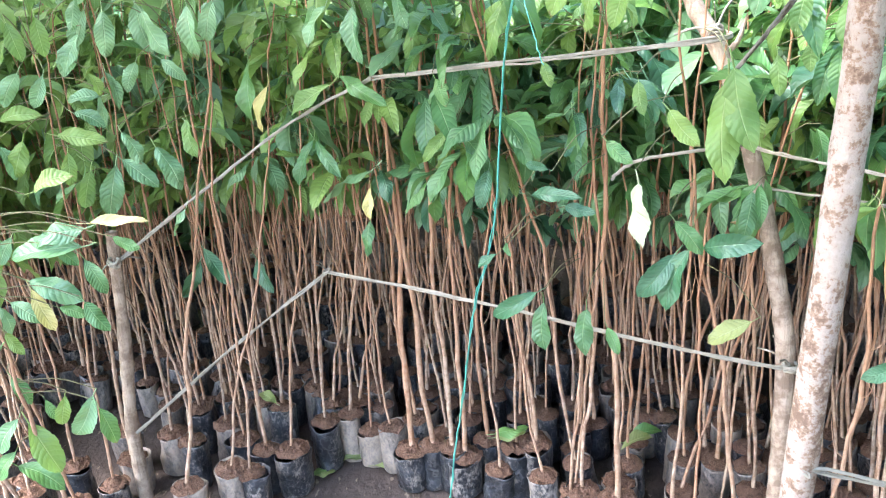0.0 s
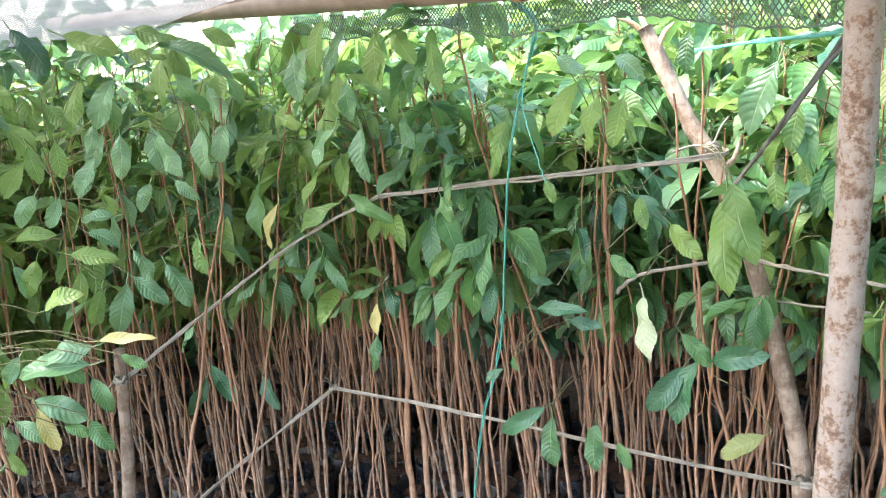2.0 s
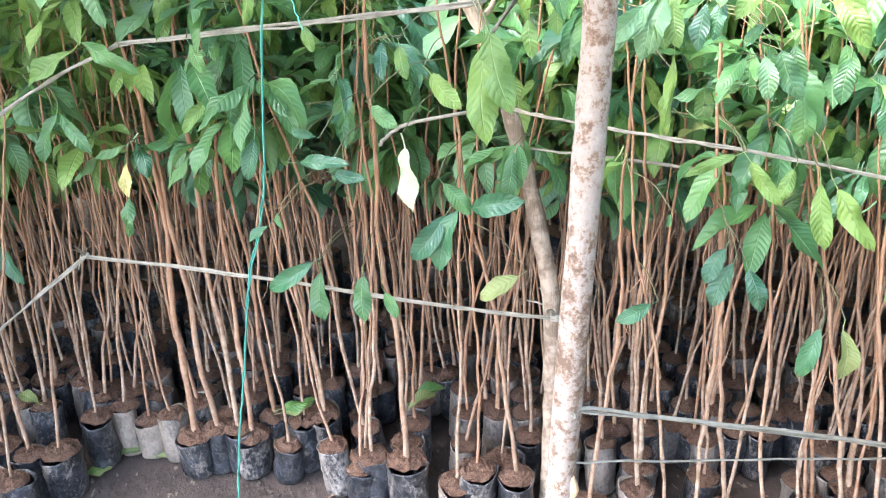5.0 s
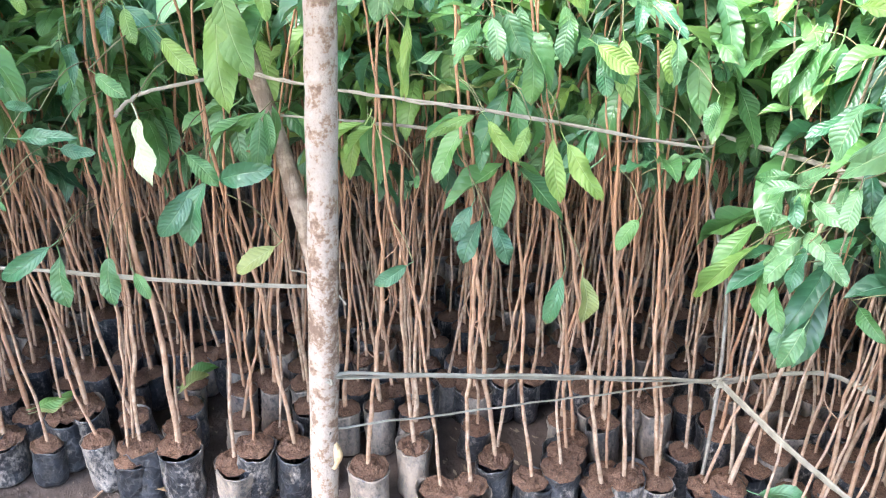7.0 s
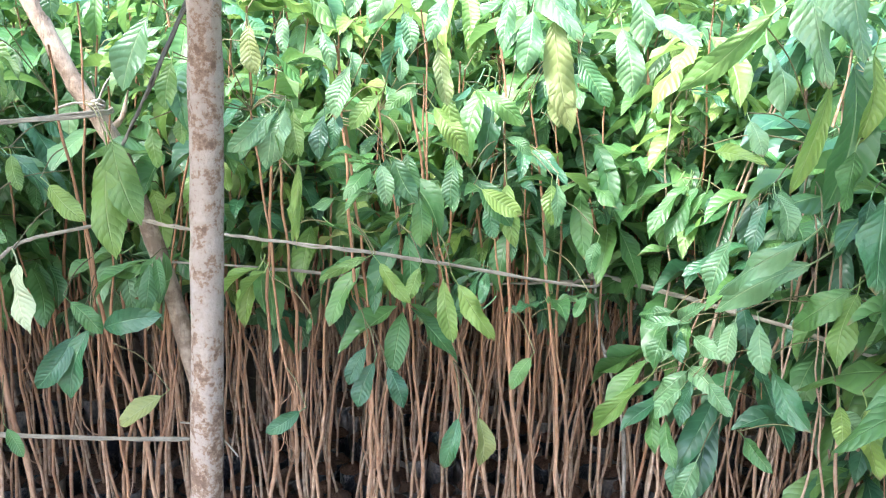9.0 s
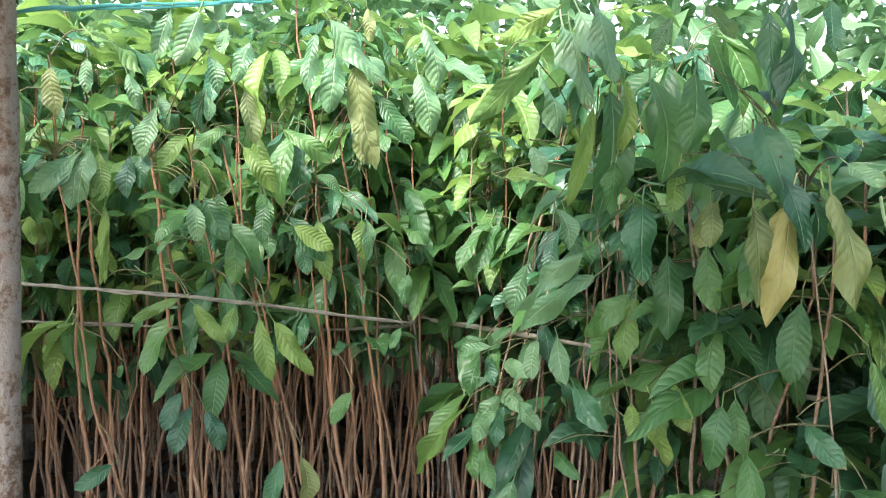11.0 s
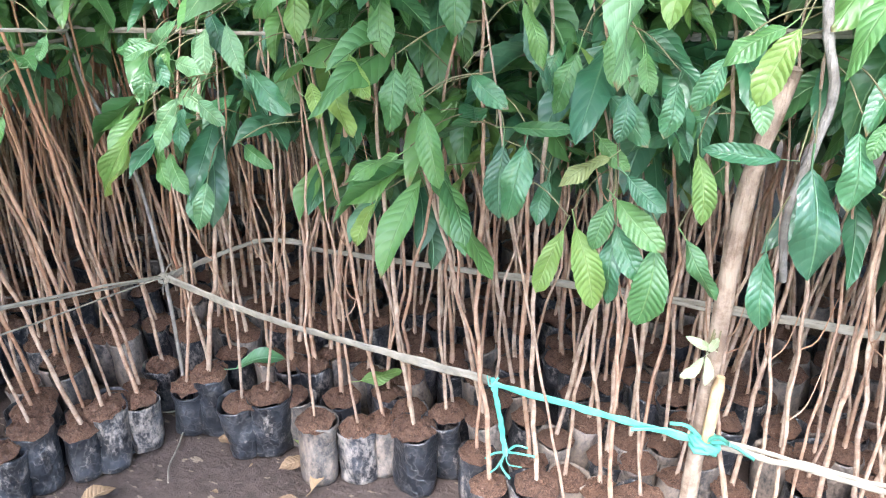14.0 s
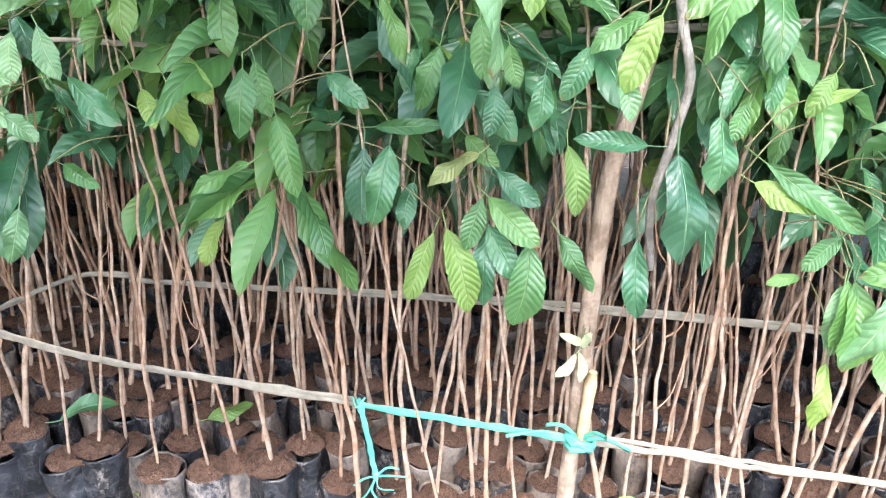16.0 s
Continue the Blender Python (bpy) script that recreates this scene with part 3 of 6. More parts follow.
branch = post("leaning_post", "crooked brown branch post tied beside a thick post", [(0.84, 1.813, -0.04), (0.842, 1.811, 0.275), (0.836, 1.814, 0.663), (0.806, 1.83, 0.864), (0.761, 1.855, 1.078), (0.688, 1.894, 1.343), (0.611, 1.935, 1.50), (0.527, 1.981, 1.708)],
              (0.025, 0.018), POST_BARK)
for pts, mat, label in (([(-0.075, 0.035, 1.06), (-0.12, 0.02, 1.055), (-0.15, 0.01, 1.06)], CUT_WOOD, "pale torn side twig"),
                        ([(-0.17, 0.09, 1.42), (-0.14, 0.075, 1.45), (-0.125, 0.065, 1.51)], POST_BARK, "short side twig"),
                        ([(-0.305, 0.165, 1.735), (-0.32, 0.175, 1.775), (-0.328, 0.178, 1.81)], CUT_WOOD, "pale split tip"),
                        ([(-0.31, 0.168, 1.73), (-0.345, 0.165, 1.762), (-0.375, 0.16, 1.772)], CUT_WOOD, "pale split tip"),
                        ([(-0.29, 0.155, 1.69), (-0.275, 0.14, 1.735), (-0.255, 0.13, 1.755)], CUT_WOOD, "pale torn splinter")):
    bm = bmesh.new()
    tube(bm, smooth_line(pts, 3), [0.007, 0.0068, 0.0075, 0.006, 0.0055, 0.0035, 0.0015], 7, 0.6)
    part("side_twig", bm, mat, branch, label)

left = post("thin_post", "thin upright brown stake with a sawn top", [(-0.99, 2.186, -0.03), (-0.985, 2.19, 0.3), (-0.955, 2.205, 0.6), (-0.93, 2.219, 0.935)], (0.022, 0.0165), POST_BARK, 14, 0.1)
# a strip end dangling from the knot; its run down to the ground is added
stake = post("corner_stake", "thin twisted grey bamboo splint at the corner of the bed", [(1.70, 1.27, -0.02), (1.70, 1.265, 0.2), (1.70, 1.269, 0.436), (1.70, 1.293, 0.667), (1.70, 1.335, 0.777), (1.70, 1.41, 0.908), (1.70, 1.445, 1.06)],
             (0.0055, 0.004), GREY_BARK, 8)
right = post("forked_post", "brown stake post with a pale cut fork", [(1.69, -0.040, -0.03), (1.69, -0.045, 0.166), (1.69, -0.052, 0.563), (1.69, -0.06, 0.902), (1.69, -0.098, 1.12)], (0.0175, 0.0145), POST_BARK)
bm = bmesh.new()
tube(bm, smooth_line([(-0.026, -0.025, 0.44), (-0.032, -0.028, 0.52), (-0.03, -0.032, 0.60)], 3), [0.009, 0.0105, 0.0115, 0.0105, 0.011, 0.012, 0.008], 8)
part("cut_fork", bm, CUT_WOOD, right, "pale freshly cut branch fork")
twist = post("twisted_branch", "smooth grey twisted branch hanging among leaves", [(1.62, -0.142, 0.80), (1.62, -0.129, 0.91), (1.62, -0.149, 1.024), (1.62, -0.159, 1.11), (1.62, -0.136, 1.196), (1.66, -0.11, 1.35), (1.69, -0.1, 1.5)], (0.006, 0.0085), GREY_BARK, 8)

# ---- ties, cords and strings ----
def tie(name, label, pts, width, material, strands=3, sag=0.0, group="ties round the beds"):
    """A flat split strip, or a few side by side, between posts."""
    rng = random.Random(int(1000 * abs(pts[0][0] + pts[-1][2])) + strands)
    ob = thing(name, label, "tie", group, at=pts[0])
    rel = [Vector(p) - Vector(pts[0]) for p in pts]
    for s in range(strands):
        line = smooth_line(rel, 8)
        off, ph = (s - (strands - 1) / 2) * width * 0.72, rng.uniform(0, 6)
        line = [p + Vector((0, 0, off * (0.5 + 0.35 * math.cos(4 * k / len(line) + ph)) - sag * math.sin(math.pi * k / (len(line) - 1)))) + Vector((rng.gauss(0, .0012), rng.gauss(0, .0012), rng.gauss(0, .0012)))
                for k, p in enumerate(line)]
        bm = bmesh.new()
        tube(bm, line, width * 0.38, 8, 0.25)
        part("strand", bm, material, ob)
    return ob


STRIP = "flat weathered split-bamboo strip stretched between stakes"
tie("bamboo_tie", STRIP, [(-0.92, 2.22, 0.85), (-0.65, 2.21, 1.04), (-0.37, 2.19, 1.225), (-0.13, 2.10, 1.345)], 0.008, SPLIT)
tie("bamboo_tie", STRIP, [(-0.13, 2.10, 1.345), (0.2, 1.95, 1.385), (0.62, 1.80, 1.43), (0.68, 1.90, 1.43)], 0.007, SPLIT, 3)
tie("bamboo_tie", STRIP, [(-0.96, 2.16, 0.30), (-0.66, 2.24, 0.53), (-0.333, 2.25, 0.77)], 0.008, SPLIT)
tie("bamboo_tie", STRIP, [(-0.333, 2.25, 0.772), (0.11, 2.035, 0.752), (0.556, 1.85, 0.70), (0.80, 1.785, 0.665), (0.85, 1.80, 0.66)], 0.008, SPLIT)
tie("bamboo_tie", STRIP, [(0.67, 1.22, 0.777), (0.705, 1.235, 0.772), (1.2, 1.25, 0.612), (1.69, 1.255, 0.455)], 0.0095, SPLIT)
tie("bamboo_tie", STRIP, [(0.66, 1.225, 0.66), (0.70, 1.24, 0.652), (1.2, 1.265, 0.545), (1.69, 1.285, 0.44)], 0.008, SPLIT, 1)
tie("bamboo_tie", STRIP, [(0.71, 1.86, 1.19), (0.80, 1.68, 1.195), (0.92, 1.575, 1.185), (1.147, 1.443, 1.157), (1.512, 1.27, 1.09), (1.69, 1.43, 1.05), (1.76, 1.40, 1.035)], 0.0065, SPLIT, 2)
tie("bamboo_tie", STRIP, [(0.775, 1.84, 1.089), (1.055, 1.686, 1.07), (1.352, 1.56, 1.035), (1.79, 1.5, 1.0)], 0.0065, SPLIT, 2)
tie("bamboo_tie", "pale bent split-bamboo strip hooked over a branch post", [(0.425, 1.85, 1.125), (0.46, 1.833, 1.162), (0.515, 1.806, 1.187), (0.622, 1.77, 1.206), (0.72, 1.83, 1.2)], 0.011, SPLIT, 1)
tie("bamboo_tie", STRIP, [(1.70, 1.265, 0.447), (1.672, 1.0, 0.432), (1.665, 0.759, 0.424), (1.665, 0.37, 0.421)], 0.016, SPLIT)
tie("bamboo_tie", STRIP, [(1.672, -0.06, 0.417), (1.665, -0.312, 0.418), (1.665, -0.566, 0.421), (1.67, -1.3, 0.43)], 0.014, SPLIT)
tie("raffia_string", "teal green plastic string tied between strips", [(1.665, 0.37, 0.421), (1.663, 0.14, 0.418), (1.66, -0.065, 0.416)], 0.015, RAFFIA, 2)
tie("bamboo_tie", STRIP, [(1.70, 1.27, 0.44), (1.84, 1.24, 0.44), (1.98, 1.179, 0.44), (2.03, 1.08, 0.43)], 0.012, SPLIT)
tie("bamboo_tie", STRIP, [(2.03, 1.081, 0.417), (2.03, 0.513, 0.465), (2.03, 0.018, 0.50), (2.03, -0.6, 0.52)], 0.013, SPLIT)
tie("bamboo_tie", STRIP, [(1.74, 1.42, 1.035), (1.76, 0.939, 1.065), (1.80, 0.5, 1.06), (1.83, 0.243, 1.089), (1.83, 0.003, 1.131), (1.83, -0.7, 1.2)], 0.011, SPLIT, 2)
tie("cord", "dark twisted cord slung from a branch to a post", [(0.692, 1.88, 1.345), (0.69, 1.6, 1.49), (0.69, 1.268, 1.68)], 0.012, DARK_CORD, 3)
tie("raffia_string", "teal green plastic string hanging from a bamboo beam", [(0.20, 1.70, 1.80), (0.27, 1.79, 1.735), (0.26, 1.81, 1.68), (0.224, 1.827, 1.559), (0.193, 1.843, 1.395), (0.167, 1.857, 1.101), (0.138, 1.873, 0.94), (0.101, 1.893, 0.809), (0.061, 1.915, 0.558), (0.022, 1.935, 0.34), (-0.02, 1.96, 0.02)], 0.0155, RAFFIA, 2)
tie("raffia_string", "teal green plastic string hanging from a bamboo beam", [(0.27, 1.79, 1.735), (0.235, 1.81, 1.58), (0.255, 1.80, 1.47), (0.275, 1.79, 1.40)], 0.004, RAFFIA, 1)
tie("raffia_string", "thin green plastic string tied to a post", [(0.616, 1.979, 1.649), (0.66, 1.6, 1.665), (0.70, 1.268, 1.68), (0.98, 1.37, 1.73), (1.312, 1.49, 1.791)], 0.008, RAFFIA, 2)
tie("raffia_string", "thin green plastic string among leaves", [(1.88, -0.1, 1.14), (1.88, -0.41, 1.162), (1.9, -1.0, 1.2)], 0.006, RAFFIA, 1)
strap = tie("raffia_strap", "teal green plastic strap knotted round a strip, ends hanging", [(1.665, 0.366, 0.432), (1.66, 0.348, 0.357), (1.66, 0.33, 0.25)], 0.014, RAFFIA, 3)
for pts in ([(0, -0.036, -0.18), (-0.008, -0.02, -0.22), (0, 0.0, -0.25)], [(0, -0.036, -0.18), (-0.01, -0.07, -0.165), (0, -0.10, -0.17)],
            [(0, -0.036, -0.18), (-0.012, -0.03, -0.21), (-0.01, -0.05, -0.24)], [(0, -0.036, -0.18), (-0.006, -0.06, -0.15), (-0.004, -0.085, -0.15)],
            [(0, -0.036, -0.18), (-0.012, -0.045, -0.2), (-0.01, -0.075, -0.2)], [(0, -0.036, -0.18), (-0.004, -0.01, -0.19), (0, 0.012, -0.215)], [(0.0, 0.012, 0.004), (-0.012, 0.0, -0.012), (0.0, -0.014, 0.006)]):
    bm = bmesh.new()
    tube(bm, smooth_line(pts, 4), 0.0028, 6, 0.5)
    part("loose_end", bm, RAFFIA, strap)


def knot(at, material, size, seed, name="tie_knot", label="frayed split-bamboo knot with loose ends"):
    rng = random.Random(seed)
    ob = thing(name, label, "knot", "knots on the ties", at=at)
    bm = bmesh.new()
    for _ in range(3):
        ring = [Vector((size * 0.5 * math.cos(a), size * 0.5 * math.sin(a), rng.uniform(-.2, .2) * size)) for a in (k * 0.9 for k in range(8))]
        turn = Euler((rng.uniform(-.6, .6), rng.uniform(-.6, .6), 0)).to_matrix()
        tube(bm, [turn @ p for p in ring], size * 0.13, 6)
    part("wrap", bm, material, ob)
    for _ in range(4):
        d = Vector((rng.uniform(-1, 0.3), rng.uniform(-1, 1), rng.uniform(-.6, .8))).normalized() * size * rng.uniform(1.5, 3)
        bm = bmesh.new()
        tube(bm, smooth_line([(0, 0, 0), d * 0.5 + Vector((0, 0, size * 0.3)), d], 3), size * 0.09, 5, 0.5)
        part("loose_end", bm, material, ob)


knot((1.69, 1.262, 0.447), SPLIT, 0.026, 1)
knot((1.69, 1.43, 1.05), SPLIT, 0.03, 2)
knot((1.665, -0.062, 0.416), RAFFIA, 0.05, 3, "string_knot", "teal plastic string knotted round a stake")
knot((-0.333, 2.25, 0.772), SPLIT, 0.022, 4)
knot((-0.93, 2.195, 0.85), SPLIT, 0.035, 5)
knot((0.65, 1.88, 1.44), SPLIT, 0.03, 6)
knot((0.70, 1.85, 1.21), SPLIT, 0.03, 7)
knot((0.84, 1.79, 0.663), SPLIT, 0.035, 8)

# ---- bamboo beam and shade net ----
def bamboo_beam():
    a, b = Vector((0.76, 1.17, 1.776)), Vector((-1.65, 3.60, 1.925))
    ob = thing("bamboo_beam", "long tan bamboo culm carrying the shade net", "beam", at=a)
    bm = bmesh.new()
    pts, radii = [], []
    n = 66
    for k in range(n + 1):
        t = k / n
        pts.append((b - a) * t)
        radii.append((0.034 - 0.008 * t) * (1.07 if abs((t * 10.5) % 1 - 0.5) < 0.04 else 1.0))
    tube(bm, pts, radii, 18)
    part("culm", bm, BAMBOO, ob)
    for t, wrap in ((0.088, CUT_WOOD), (0.217, CUT_WOOD)):
        bm = bmesh.new()
        c = (b - a) * t
        d = (b - a).normalized()
        s = d.cross(Vector((0, 0, 1))).normalized()
        u = s.cross(d)
        r = 0.034 - 0.008 * t + 0.003
        for q in (-0.006, 0.006):
            tube(bm, [c + d * q + (s * math.cos(w) + u * math.sin(w)) * r for w in (k * math.pi / 8 for k in range(17))], 0.0026, 5)
        part("lashing", bm, wrap, ob, "pale split-bamboo lashing")


bamboo_beam()


def shade_net(label, corner, edge, inward, long, wide, level, step, half):
    """Real crossing threads, sagging a little between beams."""
    verts, faces = [], []

    def height(x, y):
        return level + 0.018 * math.sin(2.1 * x + 0.7 * y) + 0.015 * math.sin(3.3 * y - x)

    def strand(p, q):
        n = max(2, int((q - p).length / 0.16))
        d = (q - p).normalized()
        s = Vector((-d.y, d.x)) * half
        k = len(verts)
        for i in range(n + 1):
            c = p + (q - p) * (i / n)
            for w in (c - s, c + s):
                verts.append((w.x, w.y, height(w.x, w.y)))
        faces.extend((k + 2 * i, k + 2 * i + 1, k + 2 * i + 3, k + 2 * i + 2) for i in range(n))
    for i in range(int(long / step)):
        strand(corner + edge * (i * step), corner + edge * (i * step) + inward * wide)
    for i in range(int(wide / step)):
        strand(corner + inward * (i * step), corner + inward * (i * step) + edge * long)
    me = bpy.data.meshes.new("shade_net")
    me.from_pydata(verts, [], faces)
    tagged(mesh_part("shade_net", me, NET, None), label, "shade net", kind="structure")


along = Vector((-0.704, 0.71)).normalized()
toward = Vector((-along.y, along.x))
shade_net("grey woven shade net stretched over a bamboo beam", Vector((0.76, 1.17)) - along * 0.95 - toward * 0.1, along, toward, 4.6, 1.25, 1.853, 0.014, 0.0046)
# its reach over the path is unseen, set to dim the right bed's crowns
shade_net("grey woven shade net over the shaded bed", Vector((0.3, -2.3)), Vector((0, 1)), Vector((1, 0)), 2.85, 3.2, 1.98, 0.02, 0.0038)



def net_fringe():
    """The loose edge of the net, hanging a hand's width behind the beam in open meshes."""
    rng = random.Random(8)
    a, b = Vector((0.72, 1.23, 1.742)), Vector((-0.35, 2.31, 1.81))
    d = (b - a) / 150
    verts, faces = [], []

    def thread(p, q, half):
        n = len(verts)
        side = (q - p).normalized().cross(Vector((0.71, 0.7, 0))).normalized() * half
        verts.extend(tuple(c) for c in (p - side, p + side, q + side, q - side))
        faces.append((n, n + 1, n + 2, n + 3))
    drop = [0.045 + 0.015 * math.sin(k * 0.11) + 0.006 * rng.random() for k in range(152)]
    for k in range(150):
        p, q = a + d * k, a + d * (k + 1)
        for r in range(4):
            u, w = Vector((0, 0, drop[k] * r / 4)), Vector((0, 0, drop[k + 1] * (r + 1) / 4))
            thread(p - u, q - w, 0.0012)
            thread(q - u, p - w, 0.0012)
        thread(p - Vector((0, 0, drop[k])), q - Vector((0, 0, drop[k + 1])), 0.0018)
    me = bpy.data.meshes.new("net_fringe")
    me.from_pydata(verts, [], faces)
    tagged(mesh_part("net_fringe", me, FRINGE, None), "dark green open net edge hanging along a bamboo beam", "net edge", kind="structure")


net_fringe()

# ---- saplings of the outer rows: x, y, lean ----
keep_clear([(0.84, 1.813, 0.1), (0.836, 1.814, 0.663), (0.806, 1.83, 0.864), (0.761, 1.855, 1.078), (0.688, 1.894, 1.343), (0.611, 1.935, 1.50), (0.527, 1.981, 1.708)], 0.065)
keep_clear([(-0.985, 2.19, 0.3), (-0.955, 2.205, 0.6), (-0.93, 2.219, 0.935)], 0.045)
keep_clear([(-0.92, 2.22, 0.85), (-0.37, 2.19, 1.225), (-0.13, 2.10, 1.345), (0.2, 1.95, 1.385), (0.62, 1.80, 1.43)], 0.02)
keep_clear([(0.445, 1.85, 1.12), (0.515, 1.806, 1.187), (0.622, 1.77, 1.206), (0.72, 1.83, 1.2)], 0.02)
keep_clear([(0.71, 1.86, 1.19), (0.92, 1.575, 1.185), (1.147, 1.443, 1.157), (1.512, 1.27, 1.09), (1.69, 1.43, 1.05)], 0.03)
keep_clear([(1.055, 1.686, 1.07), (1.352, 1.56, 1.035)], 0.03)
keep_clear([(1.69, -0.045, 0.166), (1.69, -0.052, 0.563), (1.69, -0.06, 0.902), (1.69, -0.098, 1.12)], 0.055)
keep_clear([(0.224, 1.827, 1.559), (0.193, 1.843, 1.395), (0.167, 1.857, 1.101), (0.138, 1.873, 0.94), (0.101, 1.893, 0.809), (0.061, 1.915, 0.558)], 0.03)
stand_out([
    (0.627, 1.678, 1.365, 0.625, 1.656, 1.161, 0.066, 'L'),
    (0.635, 1.673, 1.393, 0.671, 1.631, 1.231, 0.064, 'L'),
    (0.598, 1.693, 1.011, 0.698, 1.617, 1.046, 0.051, 'D'),
    (0.546, 1.722, 0.990, 0.470, 1.740, 0.884, 0.051, 'D'),
    (0.572, 1.707, 1.007, 0.527, 1.709, 0.861, 0.057, 'D'),
    (0.544, 1.723, 1.065, 0.592, 1.674, 1.004, 0.038, 'G'),
    (0.253, 1.879, 0.842, 0.145, 1.915, 0.766, 0.044, 'D'),
    (0.269, 1.871, 0.819, 0.268, 1.848, 0.700, 0.051, 'G'),
    (0.366, 1.819, 0.820, 0.360, 1.799, 0.707, 0.046, 'G'),
    (0.411, 1.794, 0.783, 0.433, 1.760, 0.728, 0.028, 'G'),
    (0.693, 1.642, 0.859, 0.609, 1.665, 0.800, 0.044, 'O'),
    (0.468, 1.764, 1.360, 0.476, 1.737, 1.294, 0.030, 'L')])
stand_out([
    (-0.242, 2.146, 1.327, -0.364, 2.189, 1.244, 0.047, 'L'),
    (-0.215, 2.132, 1.349, -0.090, 2.041, 1.284, 0.040, 'G'),
    (0.061, 1.983, 1.231, -0.007, 1.996, 1.151, 0.031, 'L'),
    (0.089, 1.968, 1.232, 0.143, 1.916, 1.174, 0.030, 'G'),
    (-0.311, 2.183, 1.177, -0.367, 2.191, 1.049, 0.041, 'G'),
    (-0.303, 2.179, 1.175, -0.235, 2.119, 1.087, 0.034, 'G'),
    (-0.480, 2.274, 1.379, -0.487, 2.256, 1.214, 0.057, 'G'),
    (-0.160, 2.102, 1.062, -0.166, 2.082, 0.979, 0.029, 'Y'),
    (-0.170, 2.107, 0.970, -0.185, 2.093, 0.872, 0.034, 'G'),
    (-0.768, 2.429, 0.757, -0.855, 2.454, 0.619, 0.047, 'D'),
    (-0.748, 2.419, 0.798, -0.658, 2.347, 0.700, 0.049, 'D'),
    (-0.553, 2.313, 0.793, -0.502, 2.264, 0.702, 0.044, 'D')])
stand_out([
    (0.526, 1.732, 1.304, 0.579, 1.681, 1.237, 0.042, 'L'),
    (0.172, 1.923, 1.455, 0.199, 1.886, 1.529, 0.035, 'L'),
    (-0.559, 2.317, 1.541, -0.589, 2.311, 1.440, 0.044, 'G'),
    (-0.428, 2.246, 1.320, -0.460, 2.241, 1.192, 0.034, 'Y'),
    (0.279, 1.866, 1.396, 0.294, 1.835, 1.345, 0.026, 'L'),
    (0.035, 1.997, 1.351, 0.059, 1.961, 1.290, 0.031, 'G'),
    (0.151, 1.934, 1.141, 0.126, 1.925, 1.047, 0.041, 'D'),
    (0.449, 1.637, 1.180, 0.456, 1.611, 1.048, 0.047, 'C'),
    (0.240, 1.750, 1.132, 0.341, 1.673, 1.142, 0.031, 'D'),
    (0.309, 1.713, 1.115, 0.368, 1.659, 1.114, 0.028, 'D'),
    (0.391, 1.668, 1.262, 0.435, 1.622, 1.226, 0.031, 'G'),
    (0.276, 1.730, 1.192, 0.229, 1.733, 1.206, 0.021, 'D')])
stand_out([
    (0.161, 1.792, 0.981, 0.115, 1.795, 0.947, 0.024, 'D'),
    (0.182, 1.781, 1.012, 0.192, 1.753, 0.988, 0.016, 'G'),
    (-0.759, 1.750, 1.105, -0.904, 1.750, 1.075, 0.052, 'P'),
    (-0.774, 1.750, 1.062, -0.946, 1.750, 1.041, 0.058, 'P'),
    (-0.920, 1.750, 0.984, -0.801, 1.750, 0.928, 0.055, 'P'),
    (-0.977, 1.750, 0.933, -0.903, 1.750, 0.876, 0.039, 'P'),
    (-0.919, 1.750, 0.964, -0.885, 1.750, 0.854, 0.037, 'Y'),
    (-1.005, 1.750, 0.920, -0.993, 1.750, 0.850, 0.030, 'P'),
    (-1.008, 1.750, 0.854, -0.975, 1.750, 0.795, 0.028, 'L'),
    (-0.799, 1.750, 0.925, -0.754, 1.750, 0.848, 0.038, 'G'),
    (-0.863, 1.750, 0.914, -0.801, 1.750, 0.889, 0.028, 'G'),
    (-0.904, 1.750, 0.680, -0.930, 1.750, 0.598, 0.036, 'L')])
stand_out([
    (-0.834, 1.750, 0.677, -0.901, 1.750, 0.567, 0.052, 'P'),
    (-0.827, 1.750, 0.642, -0.803, 1.750, 0.539, 0.045, 'G'),
    (-0.956, 1.750, 0.670, -0.938, 1.750, 0.614, 0.024, 'G'),
    (-1.014, 1.750, 0.608, -0.963, 1.750, 0.459, 0.066, 'L'),
    (-1.073, 1.750, 0.481, -0.966, 1.750, 0.405, 0.055, 'G'),
    (-1.038, 1.750, 0.618, -1.109, 1.750, 0.522, 0.050, 'P'),
    (-1.068, 1.750, 0.524, -1.131, 1.750, 0.441, 0.044, 'G'),
    (-1.025, 1.750, 0.736, -0.992, 1.750, 0.658, 0.035, 'G'),
    (-0.750, 1.750, 1.116, -0.607, 1.750, 1.114, 0.025, 'Y'),
    (-0.838, 1.750, 1.075, -0.792, 1.750, 1.017, 0.031, 'G'),
    (-0.855, 1.750, 1.196, -0.757, 1.750, 1.227, 0.043, 'L'),
    (-0.933, 1.750, 1.093, -0.977, 1.750, 1.026, 0.034, 'P')])
